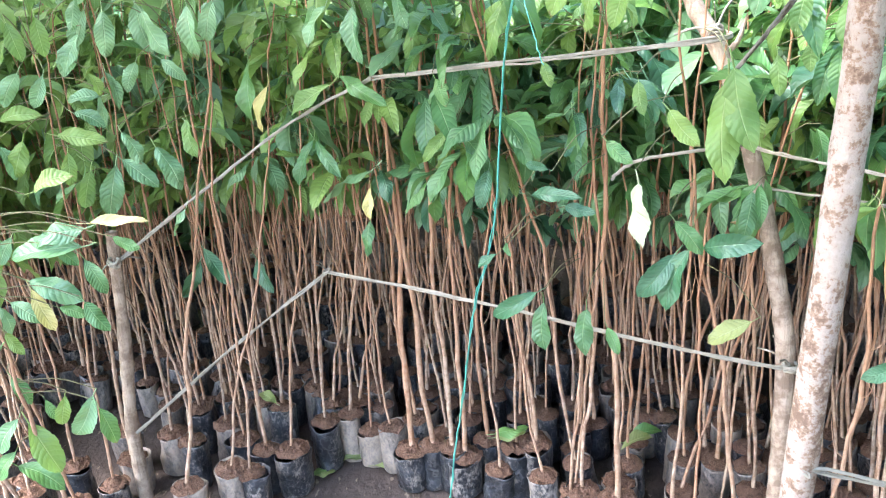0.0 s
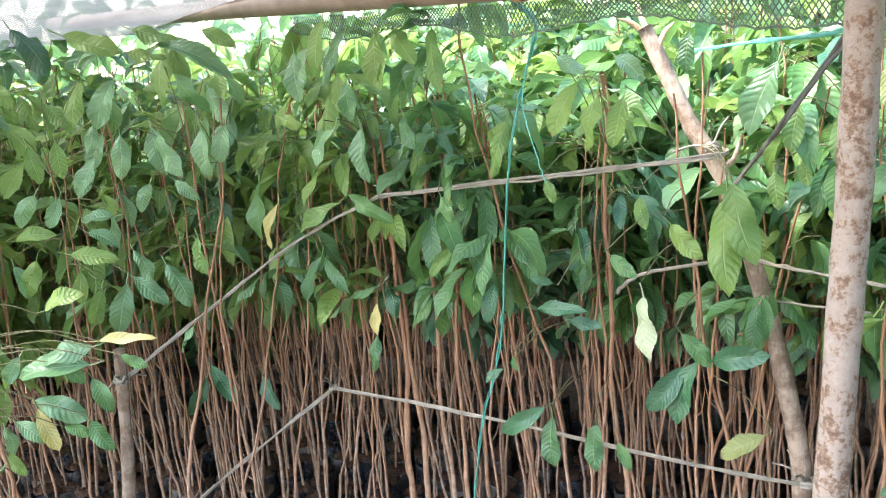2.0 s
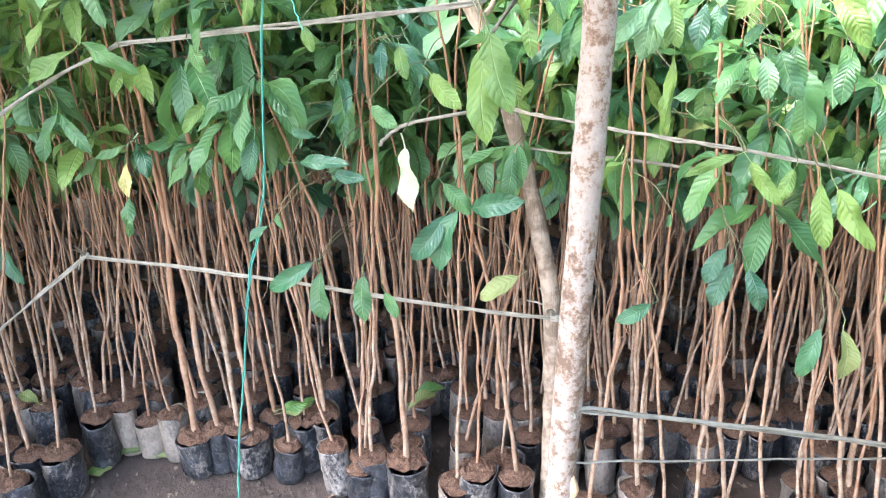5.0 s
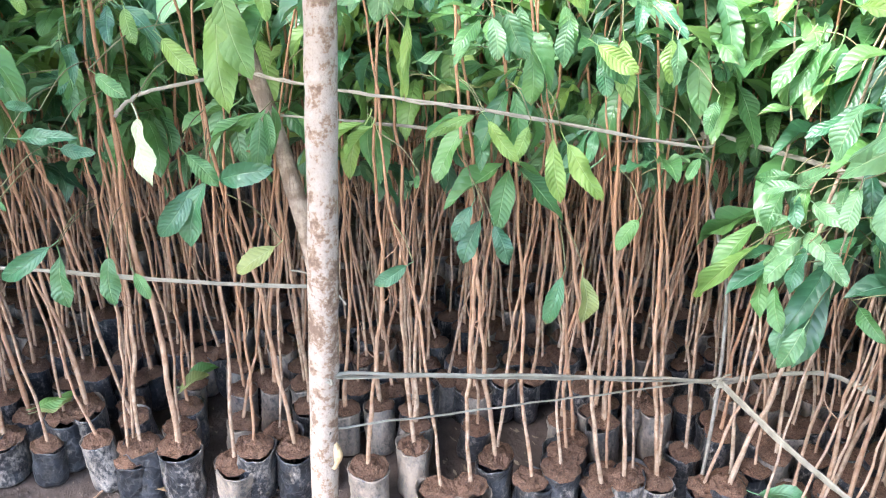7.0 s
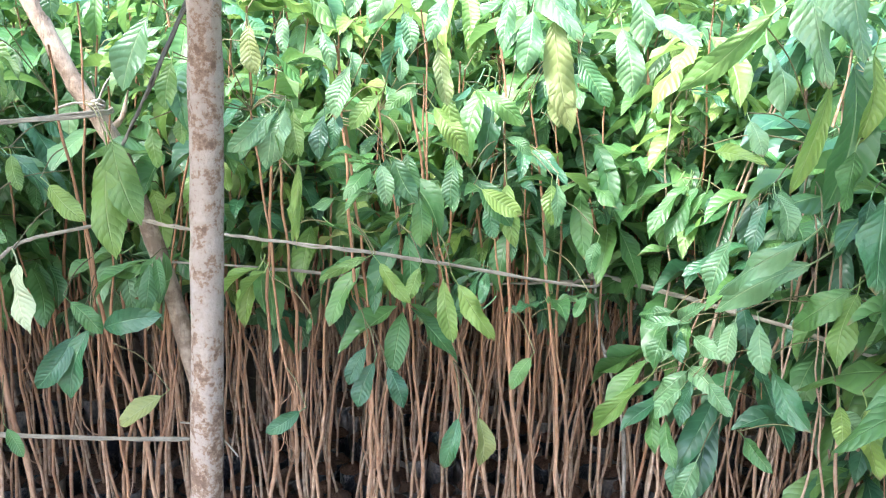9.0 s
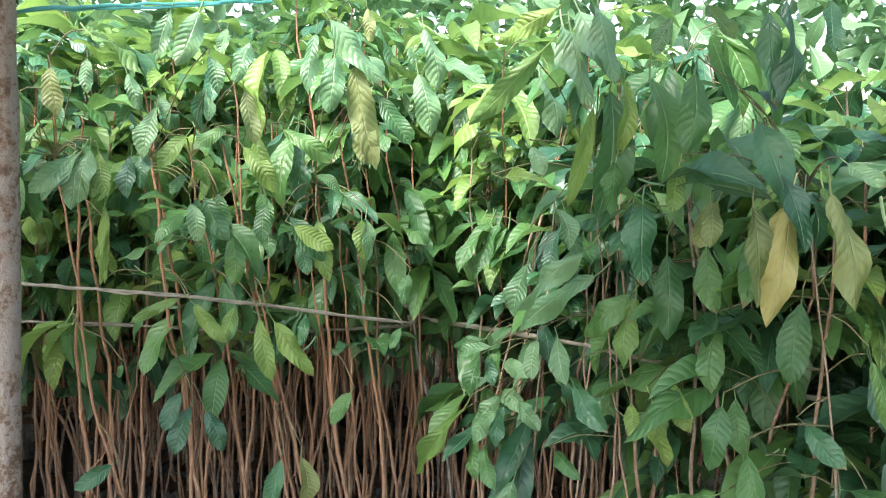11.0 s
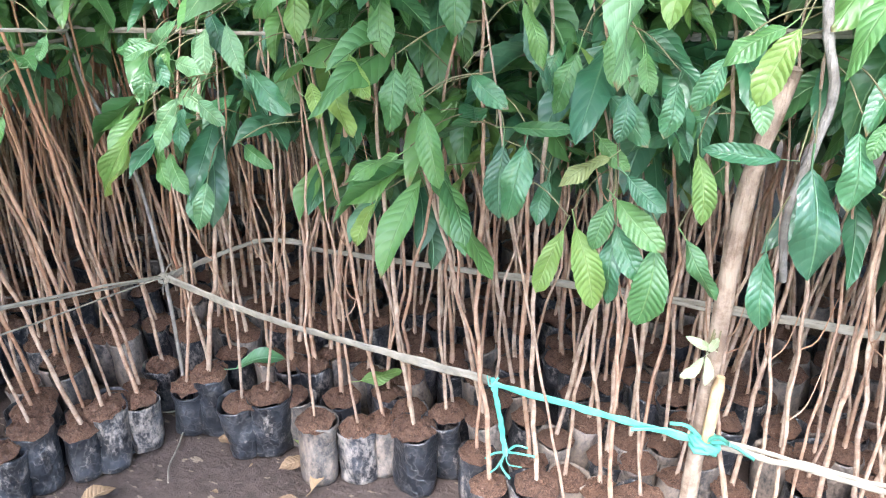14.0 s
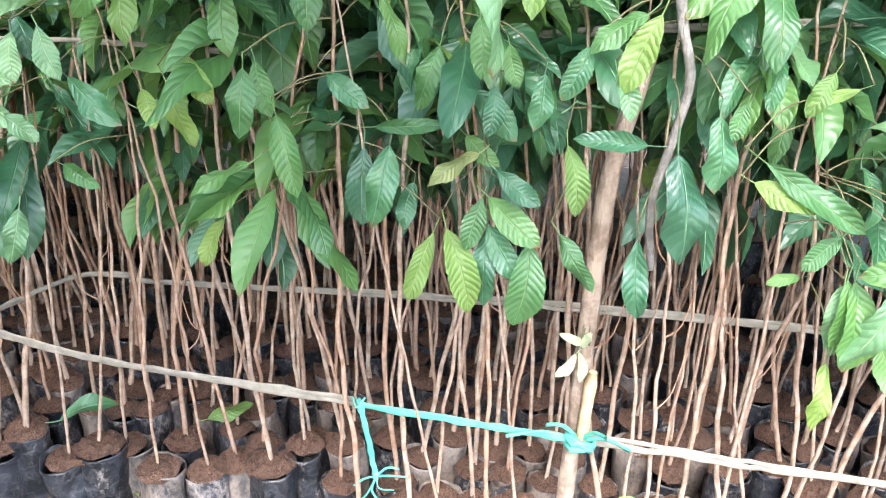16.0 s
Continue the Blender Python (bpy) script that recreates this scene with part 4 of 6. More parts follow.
stand_out([
    (-0.776, 1.750, 1.030, -0.741, 1.750, 0.944, 0.039, 'G'),
    (-0.699, 1.750, 1.081, -0.640, 1.750, 1.051, 0.028, 'G'),
    (-1.100, 2.100, 1.291, -0.985, 2.100, 1.299, 0.039, 'L'),
    (-0.803, 2.100, 1.174, -0.717, 2.100, 1.092, 0.050, 'P'),
    (-0.821, 2.100, 1.160, -0.865, 2.100, 1.021, 0.061, 'P'),
    (-0.707, 2.100, 1.202, -0.658, 2.100, 1.081, 0.053, 'P'),
    (-0.844, 2.100, 1.496, -0.902, 2.100, 1.399, 0.047, 'P'),
    (-0.499, 2.100, 1.555, -0.528, 2.100, 1.455, 0.044, 'P'),
    (-0.677, 2.100, 1.540, -0.625, 2.100, 1.425, 0.053, 'P'),
    (-0.650, 2.100, 1.422, -0.592, 2.100, 1.367, 0.034, 'P'),
    (-0.902, 2.100, 1.301, -0.827, 2.100, 1.258, 0.037, 'P'),
    (-0.960, 2.100, 1.246, -0.828, 2.100, 1.220, 0.047, 'L')])
stand_out([
    (-1.025, 2.100, 1.409, -1.084, 2.100, 1.324, 0.044, 'P'),
    (-0.961, 2.100, 1.398, -1.003, 2.100, 1.319, 0.038, 'P'),
    (-0.947, 2.100, 1.543, -0.943, 2.100, 1.444, 0.042, 'L'),
    (-0.839, 2.100, 1.576, -0.864, 2.100, 1.501, 0.033, 'P'),
    (-0.775, 2.100, 1.546, -0.790, 2.100, 1.432, 0.048, 'P'),
    (-0.563, 2.100, 1.546, -0.554, 2.100, 1.421, 0.053, 'P'),
    (-0.844, 2.100, 1.399, -0.823, 2.100, 1.338, 0.027, 'L'),
    (-0.788, 2.100, 1.244, -0.750, 2.100, 1.156, 0.040, 'P'),
    (-0.655, 2.100, 1.033, -0.703, 2.100, 0.955, 0.038, 'P'),
    (-1.022, 2.100, 1.534, -1.003, 2.100, 1.436, 0.042, 'L'),
    (-1.118, 2.100, 1.224, -1.096, 2.100, 1.131, 0.040, 'P'),
    (-1.054, 2.100, 1.236, -1.103, 2.100, 1.132, 0.049, 'L')])
stand_out([
    (-0.941, 2.100, 1.200, -0.954, 2.100, 1.108, 0.039, 'L'),
    (-0.891, 2.100, 1.151, -0.930, 2.100, 1.044, 0.044, 'L'),
    (-0.820, 2.100, 1.340, -0.910, 2.100, 1.331, 0.038, 'P'),
    (-0.716, 2.100, 1.419, -0.753, 2.100, 1.344, 0.035, 'P'),
    (-0.612, 2.100, 1.270, -0.601, 2.100, 1.166, 0.044, 'L'),
    (1.048, 1.406, 0.985, 1.009, 1.404, 0.912, 0.035, 'D'),
    (1.064, 1.397, 0.953, 1.026, 1.395, 0.861, 0.042, 'D'),
    (1.090, 1.383, 0.942, 1.109, 1.350, 0.861, 0.038, 'D'),
    (0.929, 1.469, 0.843, 0.859, 1.484, 0.804, 0.034, 'D'),
    (1.259, 1.292, 0.829, 1.253, 1.272, 0.726, 0.044, 'O'),
    (1.222, 1.312, 0.827, 1.186, 1.309, 0.719, 0.038, 'D'),
    (1.184, 1.332, 1.135, 1.195, 1.303, 1.005, 0.039, 'L')])
stand_out([
    (1.211, 1.318, 1.124, 1.271, 1.263, 1.010, 0.041, 'L'),
    (1.072, 1.393, 1.166, 1.119, 1.344, 1.087, 0.030, 'L'),
    (1.188, 1.330, 1.390, 1.182, 1.310, 1.307, 0.036, 'G'),
    (1.237, 1.303, 1.340, 1.289, 1.253, 1.251, 0.048, 'G'),
    (1.078, 1.389, 1.377, 1.076, 1.368, 1.304, 0.032, 'G'),
    (1.115, 1.370, 1.388, 1.122, 1.343, 1.310, 0.035, 'G'),
    (1.138, 1.357, 1.301, 1.132, 1.337, 1.205, 0.041, 'G'),
    (1.260, 1.291, 1.299, 1.259, 1.269, 1.223, 0.033, 'D'),
    (1.367, 1.233, 1.333, 1.359, 1.215, 1.253, 0.035, 'L'),
    (1.289, 1.276, 1.331, 1.298, 1.248, 1.207, 0.040, 'L'),
    (0.931, 1.469, 1.316, 0.913, 1.456, 1.213, 0.022, 'L'),
    (1.457, 1.185, 1.217, 1.433, 1.175, 1.155, 0.028, 'G')])
stand_out([
    (1.665, 1.073, 0.755, 1.630, 1.069, 0.651, 0.046, 'D'),
    (1.350, 1.243, 0.964, 1.303, 1.245, 0.901, 0.033, 'G'),
    (0.950, 1.458, 1.050, 0.937, 1.443, 1.027, 0.013, 'G'),
    (1.141, 1.356, 1.157, 1.109, 1.350, 1.093, 0.028, 'L'),
    (1.047, 1.406, 1.177, 0.956, 1.432, 1.135, 0.022, 'L'),
    (1.444, 1.192, 1.102, 1.411, 1.187, 1.061, 0.022, 'G'),
    (1.620, 1.117, 1.065, 1.600, 1.190, 1.036, 0.029, 'G'),
    (1.620, 1.124, 1.032, 1.600, 1.133, 0.930, 0.039, 'G'),
    (1.620, 1.072, 1.057, 1.600, 1.049, 0.984, 0.033, 'G'),
    (1.620, 1.096, 0.980, 1.600, 1.160, 0.945, 0.029, 'P'),
    (1.620, 1.059, 0.951, 1.600, 1.124, 0.861, 0.040, 'P'),
    (1.620, 1.054, 0.960, 1.600, 0.958, 0.939, 0.038, 'P')])
stand_out([
    (1.620, 1.051, 1.029, 1.600, 0.952, 1.024, 0.037, 'P'),
    (1.620, 1.220, 0.827, 1.600, 1.307, 0.693, 0.041, 'L'),
    (1.620, 1.131, 0.840, 1.600, 1.103, 0.741, 0.042, 'G'),
    (1.620, 0.901, 0.870, 1.600, 0.817, 0.841, 0.033, 'G'),
    (1.620, 1.098, 1.047, 1.600, 1.015, 1.115, 0.033, 'P'),
    (1.620, 0.986, 1.088, 1.600, 0.968, 1.035, 0.025, 'G'),
    (1.620, 0.950, 1.134, 1.600, 0.912, 1.058, 0.037, 'D'),
    (1.430, 0.368, 1.439, 1.410, 0.378, 1.264, 0.041, 'Y'),
    (1.430, 0.421, 1.429, 1.410, 0.393, 1.289, 0.041, 'O'),
    (1.430, 0.486, 1.430, 1.410, 0.471, 1.364, 0.030, 'O'),
    (1.430, 0.601, 1.417, 1.410, 0.580, 1.291, 0.055, 'D'),
    (1.430, 0.240, 1.411, 1.410, 0.141, 1.234, 0.055, 'P')])
stand_out([
    (1.430, 0.098, 1.304, 1.410, 0.097, 1.133, 0.055, 'P'),
    (1.430, 0.315, 1.455, 1.410, 0.263, 1.307, 0.043, 'O'),
    (1.430, 0.070, 1.318, 1.410, -0.031, 1.309, 0.031, 'G'),
    (1.430, 0.059, 1.309, 1.410, -0.038, 1.263, 0.031, 'G'),
    (1.430, 0.111, 1.320, 1.410, 0.033, 1.338, 0.022, 'G'),
    (1.430, 0.571, 1.448, 1.410, 0.389, 1.450, 0.044, 'D'),
    (1.430, 0.656, 1.479, 1.410, 0.646, 1.395, 0.037, 'G'),
    (1.430, 0.384, 1.476, 1.410, 0.333, 1.373, 0.037, 'D'),
    (1.430, 0.541, 1.481, 1.410, 0.536, 1.409, 0.032, 'L'),
    (1.580, 0.793, 1.259, 1.560, 0.963, 1.121, 0.048, 'P'),
    (1.580, 0.928, 1.111, 1.560, 0.921, 1.028, 0.036, 'P'),
    (1.580, 0.877, 1.124, 1.560, 0.834, 1.041, 0.040, 'P')])
stand_out([
    (1.580, 0.835, 1.044, 1.560, 0.731, 0.974, 0.045, 'D'),
    (1.580, 0.977, 0.793, 1.560, 1.001, 0.687, 0.042, 'P'),
    (1.580, 1.037, 0.928, 1.560, 1.080, 0.847, 0.037, 'P'),
    (1.580, 1.011, 0.946, 1.560, 1.013, 0.856, 0.037, 'D'),
    (1.580, 0.971, 0.966, 1.560, 0.894, 0.932, 0.036, 'P'),
    (1.580, 1.054, 1.068, 1.560, 1.131, 1.036, 0.028, 'P'),
    (1.580, 0.656, 1.053, 1.560, 0.603, 0.949, 0.047, 'L'),
    (1.580, 0.614, 1.093, 1.560, 0.564, 1.022, 0.037, 'L'),
    (1.580, 0.381, 1.083, 1.560, 0.307, 1.040, 0.037, 'D'),
    (1.580, 0.499, 1.097, 1.560, 0.467, 1.011, 0.039, 'G'),
    (1.580, 0.477, 0.997, 1.560, 0.432, 0.882, 0.040, 'L'),
    (1.580, 0.322, 0.971, 1.560, 0.319, 0.845, 0.053, 'D')])
stand_out([
    (1.580, 0.571, 1.343, 1.560, 0.532, 1.234, 0.044, 'G'),
    (1.580, 0.644, 1.318, 1.560, 0.621, 1.173, 0.050, 'G'),
    (1.580, 0.543, 1.210, 1.560, 0.532, 1.100, 0.047, 'G'),
    (1.580, 0.703, 1.232, 1.560, 0.706, 1.103, 0.047, 'L'),
    (1.580, 0.715, 1.236, 1.560, 0.798, 1.144, 0.051, 'G'),
    (1.580, 0.405, 1.273, 1.560, 0.402, 1.147, 0.050, 'G'),
    (1.580, 0.204, 1.139, 1.560, 0.231, 1.042, 0.041, 'G'),
    (1.580, 0.101, 1.148, 1.560, 0.081, 1.088, 0.028, 'G'),
    (1.580, 1.066, 0.844, 1.560, 1.009, 0.765, 0.038, 'G'),
    (1.580, 1.130, 0.910, 1.560, 1.260, 0.722, 0.039, 'L'),
    (1.580, 0.700, 1.034, 1.560, 0.672, 0.972, 0.030, 'L'),
    (1.580, 0.872, 1.374, 1.560, 0.817, 1.296, 0.041, 'G')])
stand_out([
    (1.580, 0.961, 1.260, 1.560, 0.977, 1.148, 0.048, 'P'),
    (1.580, 0.295, 1.205, 1.560, 0.251, 1.108, 0.028, 'G'),
    (1.580, 0.159, 1.006, 1.560, 0.102, 0.967, 0.030, 'G'),
    (1.580, 0.240, 0.921, 1.560, 0.250, 0.845, 0.033, 'D'),
    (1.580, 0.150, 1.077, 1.560, 0.079, 1.009, 0.042, 'D'),
    (1.540, 0.123, 0.923, 1.520, 0.142, 0.841, 0.036, 'G'),
    (1.540, 0.112, 0.876, 1.520, 0.110, 0.748, 0.041, 'D'),
    (1.540, 0.112, 0.881, 1.520, 0.056, 0.800, 0.040, 'D'),
    (1.540, 0.114, 0.925, 1.520, 0.028, 0.860, 0.046, 'G'),
    (1.540, 0.103, 0.968, 1.520, 0.033, 0.926, 0.035, 'D'),
    (1.540, 0.177, 0.866, 1.520, 0.133, 0.733, 0.049, 'L'),
    (1.540, 0.197, 0.858, 1.520, 0.233, 0.740, 0.037, 'L')])
stand_out([
    (1.540, 0.046, 0.858, 1.520, 0.061, 0.721, 0.058, 'G'),
    (1.540, 0.269, 0.993, 1.520, 0.292, 0.861, 0.049, 'D'),
    (1.540, 0.131, 0.992, 1.520, 0.205, 0.938, 0.031, 'O'),
    (1.540, 0.293, 1.018, 1.520, 0.171, 1.038, 0.024, 'G'),
    (1.540, -0.111, 1.027, 1.520, -0.005, 1.033, 0.030, 'D'),
    (1.540, 0.002, 1.017, 1.520, -0.019, 0.915, 0.035, 'L'),
    (1.540, -0.152, 1.020, 1.520, -0.176, 0.858, 0.064, 'D'),
    (1.540, -0.113, 0.884, 1.520, -0.126, 0.760, 0.039, 'D'),
    (1.540, 0.003, 0.879, 1.520, -0.057, 0.796, 0.032, 'G'),
    (1.540, -0.269, 1.019, 1.520, -0.414, 0.935, 0.038, 'G'),
    (1.540, -0.260, 0.988, 1.520, -0.350, 0.959, 0.034, 'L'),
    (1.540, -0.408, 0.849, 1.520, -0.407, 0.741, 0.044, 'P')])
stand_out([
    (1.540, -0.421, 0.856, 1.520, -0.428, 0.716, 0.060, 'G'),
    (1.540, -0.409, 0.718, 1.520, -0.407, 0.605, 0.030, 'L'),
    (1.540, -0.088, 1.207, 1.520, -0.017, 1.152, 0.039, 'G'),
    (1.540, -0.106, 1.208, 1.520, -0.069, 1.102, 0.044, 'L'),
    (1.540, 0.139, 1.190, 1.520, 0.130, 1.106, 0.036, 'G'),
    (1.540, -0.056, 1.128, 1.520, -0.082, 1.063, 0.030, 'P'),
    (1.540, -0.200, 1.079, 1.520, -0.207, 0.971, 0.046, 'D'),
    (1.540, -0.233, 1.099, 1.520, -0.220, 1.048, 0.024, 'G'),
    (1.540, -0.335, 1.148, 1.520, -0.305, 1.090, 0.029, 'L'),
    (1.540, -0.391, 0.922, 1.520, -0.342, 0.870, 0.031, 'G'),
    (1.540, -0.347, 0.851, 1.520, -0.298, 0.843, 0.019, 'G'),
    (1.540, -0.370, 1.129, 1.520, -0.302, 1.105, 0.016, 'L')])
stand_out([
    (1.540, 0.451, 1.023, 1.520, 0.413, 0.898, 0.043, 'G'),
    (1.540, 0.501, 1.092, 1.520, 0.505, 0.985, 0.046, 'G'),
    (1.540, 0.499, 0.940, 1.520, 0.604, 0.876, 0.032, 'G'),
    (1.540, 0.552, 0.839, 1.520, 0.584, 0.754, 0.033, 'L'),
    (1.540, -0.017, 1.160, 1.520, 0.016, 1.085, 0.035, 'D'),
    (1.540, 0.113, 1.095, 1.520, 0.117, 1.023, 0.031, 'D'),
    (1.540, 0.043, 1.118, 1.520, 0.050, 1.039, 0.034, 'D'),
    (0.890, 1.468, 1.465, 0.821, 1.482, 1.374, 0.048, 'P'),
    (0.903, 1.461, 1.470, 0.875, 1.453, 1.370, 0.044, 'P'),
    (0.917, 1.453, 1.466, 0.921, 1.428, 1.382, 0.035, 'L'),
    (0.924, 1.450, 1.368, 0.912, 1.434, 1.215, 0.018, 'L'),
    (0.989, 1.414, 1.467, 0.971, 1.401, 1.398, 0.030, 'D')])
stand_out([
    (1.362, 1.213, 1.340, 1.351, 1.197, 1.251, 0.032, 'P'),
    (1.171, 1.316, 1.498, 1.182, 1.288, 1.409, 0.038, 'L'),
    (1.350, 1.220, 1.562, 1.346, 1.200, 1.449, 0.049, 'O'),
    (0.849, 1.490, 1.618, 0.852, 1.465, 1.529, 0.039, 'O'),
    (0.904, 1.460, 1.634, 0.896, 1.442, 1.570, 0.025, 'P'),
    (0.964, 1.428, 1.611, 0.973, 1.400, 1.542, 0.027, 'P'),
    (1.009, 1.404, 1.551, 0.977, 1.398, 1.454, 0.043, 'P'),
    (1.034, 1.390, 1.729, 1.000, 1.386, 1.636, 0.033, 'P'),
    (1.079, 1.366, 1.732, 1.031, 1.369, 1.627, 0.048, 'P'),
    (1.094, 1.358, 1.649, 1.098, 1.333, 1.578, 0.031, 'P'),
    (1.160, 1.322, 1.679, 1.124, 1.319, 1.600, 0.036, 'P'),
    (1.124, 1.342, 1.703, 1.103, 1.331, 1.652, 0.024, 'P')])
stand_out([
    (1.088, 1.361, 1.575, 1.080, 1.343, 1.525, 0.023, 'P'),
    (1.151, 1.327, 1.590, 1.159, 1.300, 1.484, 0.035, 'O'),
    (1.148, 1.329, 1.480, 1.196, 1.280, 1.391, 0.041, 'L'),
    (0.967, 1.426, 1.460, 0.951, 1.412, 1.379, 0.035, 'D'),
    (0.871, 1.478, 1.453, 0.802, 1.493, 1.389, 0.040, 'P'),
    (0.880, 1.473, 1.458, 0.864, 1.459, 1.358, 0.043, 'P'),
    (0.895, 1.465, 1.453, 0.900, 1.440, 1.379, 0.033, 'L'),
    (1.061, 1.376, 1.369, 1.062, 1.353, 1.292, 0.034, 'P'),
    (1.084, 1.363, 1.380, 1.114, 1.324, 1.297, 0.040, 'G'),
    (1.186, 1.309, 1.369, 1.170, 1.294, 1.291, 0.034, 'G'),
    (1.234, 1.282, 1.324, 1.294, 1.227, 1.278, 0.039, 'L'),
    (1.296, 1.249, 1.730, 1.376, 1.183, 1.606, 0.048, 'P')])
stand_out([
    (1.304, 1.245, 1.660, 1.281, 1.234, 1.547, 0.048, 'P'),
    (1.341, 1.225, 1.646, 1.368, 1.187, 1.438, 0.056, 'O'),
    (1.382, 1.203, 1.587, 1.429, 1.155, 1.490, 0.044, 'G'),
    (1.272, 1.262, 1.702, 1.247, 1.253, 1.584, 0.033, 'P'),
    (1.462, 1.160, 1.724, 1.478, 1.129, 1.599, 0.045, 'P'),
    (1.453, 1.164, 1.634, 1.465, 1.135, 1.508, 0.053, 'P'),
    (1.360, 1.215, 1.756, 1.354, 1.195, 1.687, 0.025, 'O'),
    (0.797, 1.518, 1.543, 0.779, 1.505, 1.432, 0.048, 'L'),
    (1.056, 1.379, 1.499, 1.001, 1.385, 1.435, 0.035, 'L'),
    (1.120, 1.344, 1.512, 1.055, 1.356, 1.473, 0.029, 'G'),
    (1.215, 1.293, 1.514, 1.291, 1.229, 1.450, 0.037, 'G'),
    (1.054, 1.379, 1.424, 1.018, 1.376, 1.387, 0.022, 'G')])
stand_out([
    (1.273, 1.261, 1.426, 1.302, 1.223, 1.394, 0.024, 'G'),
    (1.460, 0.802, 1.705, 1.440, 0.724, 1.560, 0.049, 'P'),
    (1.460, 0.767, 1.726, 1.440, 0.664, 1.604, 0.048, 'P'),
    (1.460, 0.816, 1.734, 1.440, 0.935, 1.680, 0.038, 'L'),
    (1.460, 0.844, 1.665, 1.440, 1.001, 1.532, 0.042, 'L'),
    (1.460, 0.848, 1.621, 1.440, 0.786, 1.512, 0.046, 'P'),
    (1.460, 0.696, 1.594, 1.440, 0.696, 1.384, 0.060, 'G'),
    (1.460, 0.728, 1.567, 1.440, 0.757, 1.397, 0.028, 'L'),
    (1.460, 0.669, 1.612, 1.440, 0.663, 1.483, 0.027, 'L'),
    (1.460, 0.621, 1.611, 1.440, 0.580, 1.443, 0.062, 'G'),
    (1.460, 0.543, 1.617, 1.440, 0.536, 1.497, 0.051, 'G'),
    (1.460, 0.405, 1.436, 1.440, 0.572, 1.446, 0.045, 'G')])
stand_out([
    (1.460, 0.439, 1.547, 1.440, 0.373, 1.426, 0.055, 'D'),
    (1.460, 0.435, 1.699, 1.440, 0.402, 1.564, 0.033, 'D'),
    (1.460, 0.468, 1.591, 1.440, 0.404, 1.557, 0.032, 'D'),
    (1.460, 0.410, 1.712, 1.440, 0.398, 1.564, 0.036, 'D'),
    (1.460, 0.350, 1.707, 1.440, 0.332, 1.637, 0.031, 'D'),
    (1.460, 0.309, 1.493, 1.440, 0.252, 1.466, 0.028, 'P'),
    (1.460, 0.927, 1.437, 1.440, 0.799, 1.434, 0.027, 'L'),
    (1.460, 0.861, 1.497, 1.440, 0.812, 1.447, 0.030, 'P'),
    (1.460, 0.796, 1.390, 1.440, 0.750, 1.325, 0.035, 'P'),
    (1.460, 1.097, 1.655, 1.440, 0.957, 1.610, 0.037, 'P'),
    (1.460, 0.639, 1.413, 1.440, 0.632, 1.340, 0.032, 'D'),
    (1.460, 0.491, 1.429, 1.440, 0.511, 1.355, 0.034, 'O')])
stand_out([
    (1.460, 0.425, 1.423, 1.440, 0.423, 1.365, 0.025, 'O'),
    (1.460, 0.384, 1.430, 1.440, 0.390, 1.369, 0.027, 'Y'),
    (1.460, 0.362, 1.451, 1.440, 0.335, 1.376, 0.035, 'D'),
    (1.460, 0.339, 1.461, 1.440, 0.297, 1.381, 0.039, 'L'),
    (1.460, 0.532, 1.715, 1.440, 0.472, 1.661, 0.035, 'L'),
    (1.460, 0.588, 1.703, 1.440, 0.601, 1.643, 0.027, 'P'),
    (0.352, 1.803, 1.606, 0.294, 1.812, 1.494, 0.049, 'L'),
    (0.390, 1.783, 1.580, 0.361, 1.776, 1.463, 0.046, 'L'),
    (0.439, 1.756, 1.573, 0.411, 1.749, 1.469, 0.042, 'L'),
    (0.702, 1.615, 1.627, 0.650, 1.620, 1.491, 0.061, 'P'),
    (0.736, 1.596, 1.546, 0.717, 1.584, 1.458, 0.038, 'L'),
    (0.750, 1.589, 1.455, 0.743, 1.570, 1.394, 0.027, 'L')])
stand_out([
    (0.697, 1.618, 1.422, 0.699, 1.594, 1.348, 0.032, 'L'),
    (0.200, 1.885, 1.530, 0.160, 1.884, 1.403, 0.037, 'L'),
    (0.045, 1.968, 1.744, 0.055, 1.940, 1.595, 0.043, 'L'),
    (-0.079, 2.036, 1.768, -0.098, 2.023, 1.614, 0.050, 'L'),
    (-0.276, 2.142, 1.728, -0.310, 2.137, 1.608, 0.052, 'P'),
    (-0.170, 2.084, 1.762, -0.225, 2.092, 1.640, 0.036, 'P'),
    (-0.698, 2.369, 1.782, -0.504, 2.242, 1.661, 0.043, 'P'),
    (0.426, 1.764, 1.655, 0.473, 1.715, 1.602, 0.036, 'P'),
    (0.559, 1.692, 1.691, 0.548, 1.675, 1.615, 0.033, 'G'),
    (-0.556, 2.293, 1.545, -0.584, 2.285, 1.428, 0.051, 'G'),
    (-0.149, 2.073, 1.509, -0.142, 2.046, 1.390, 0.041, 'P'),
    (-0.258, 2.132, 1.525, -0.280, 2.121, 1.431, 0.040, 'G')])
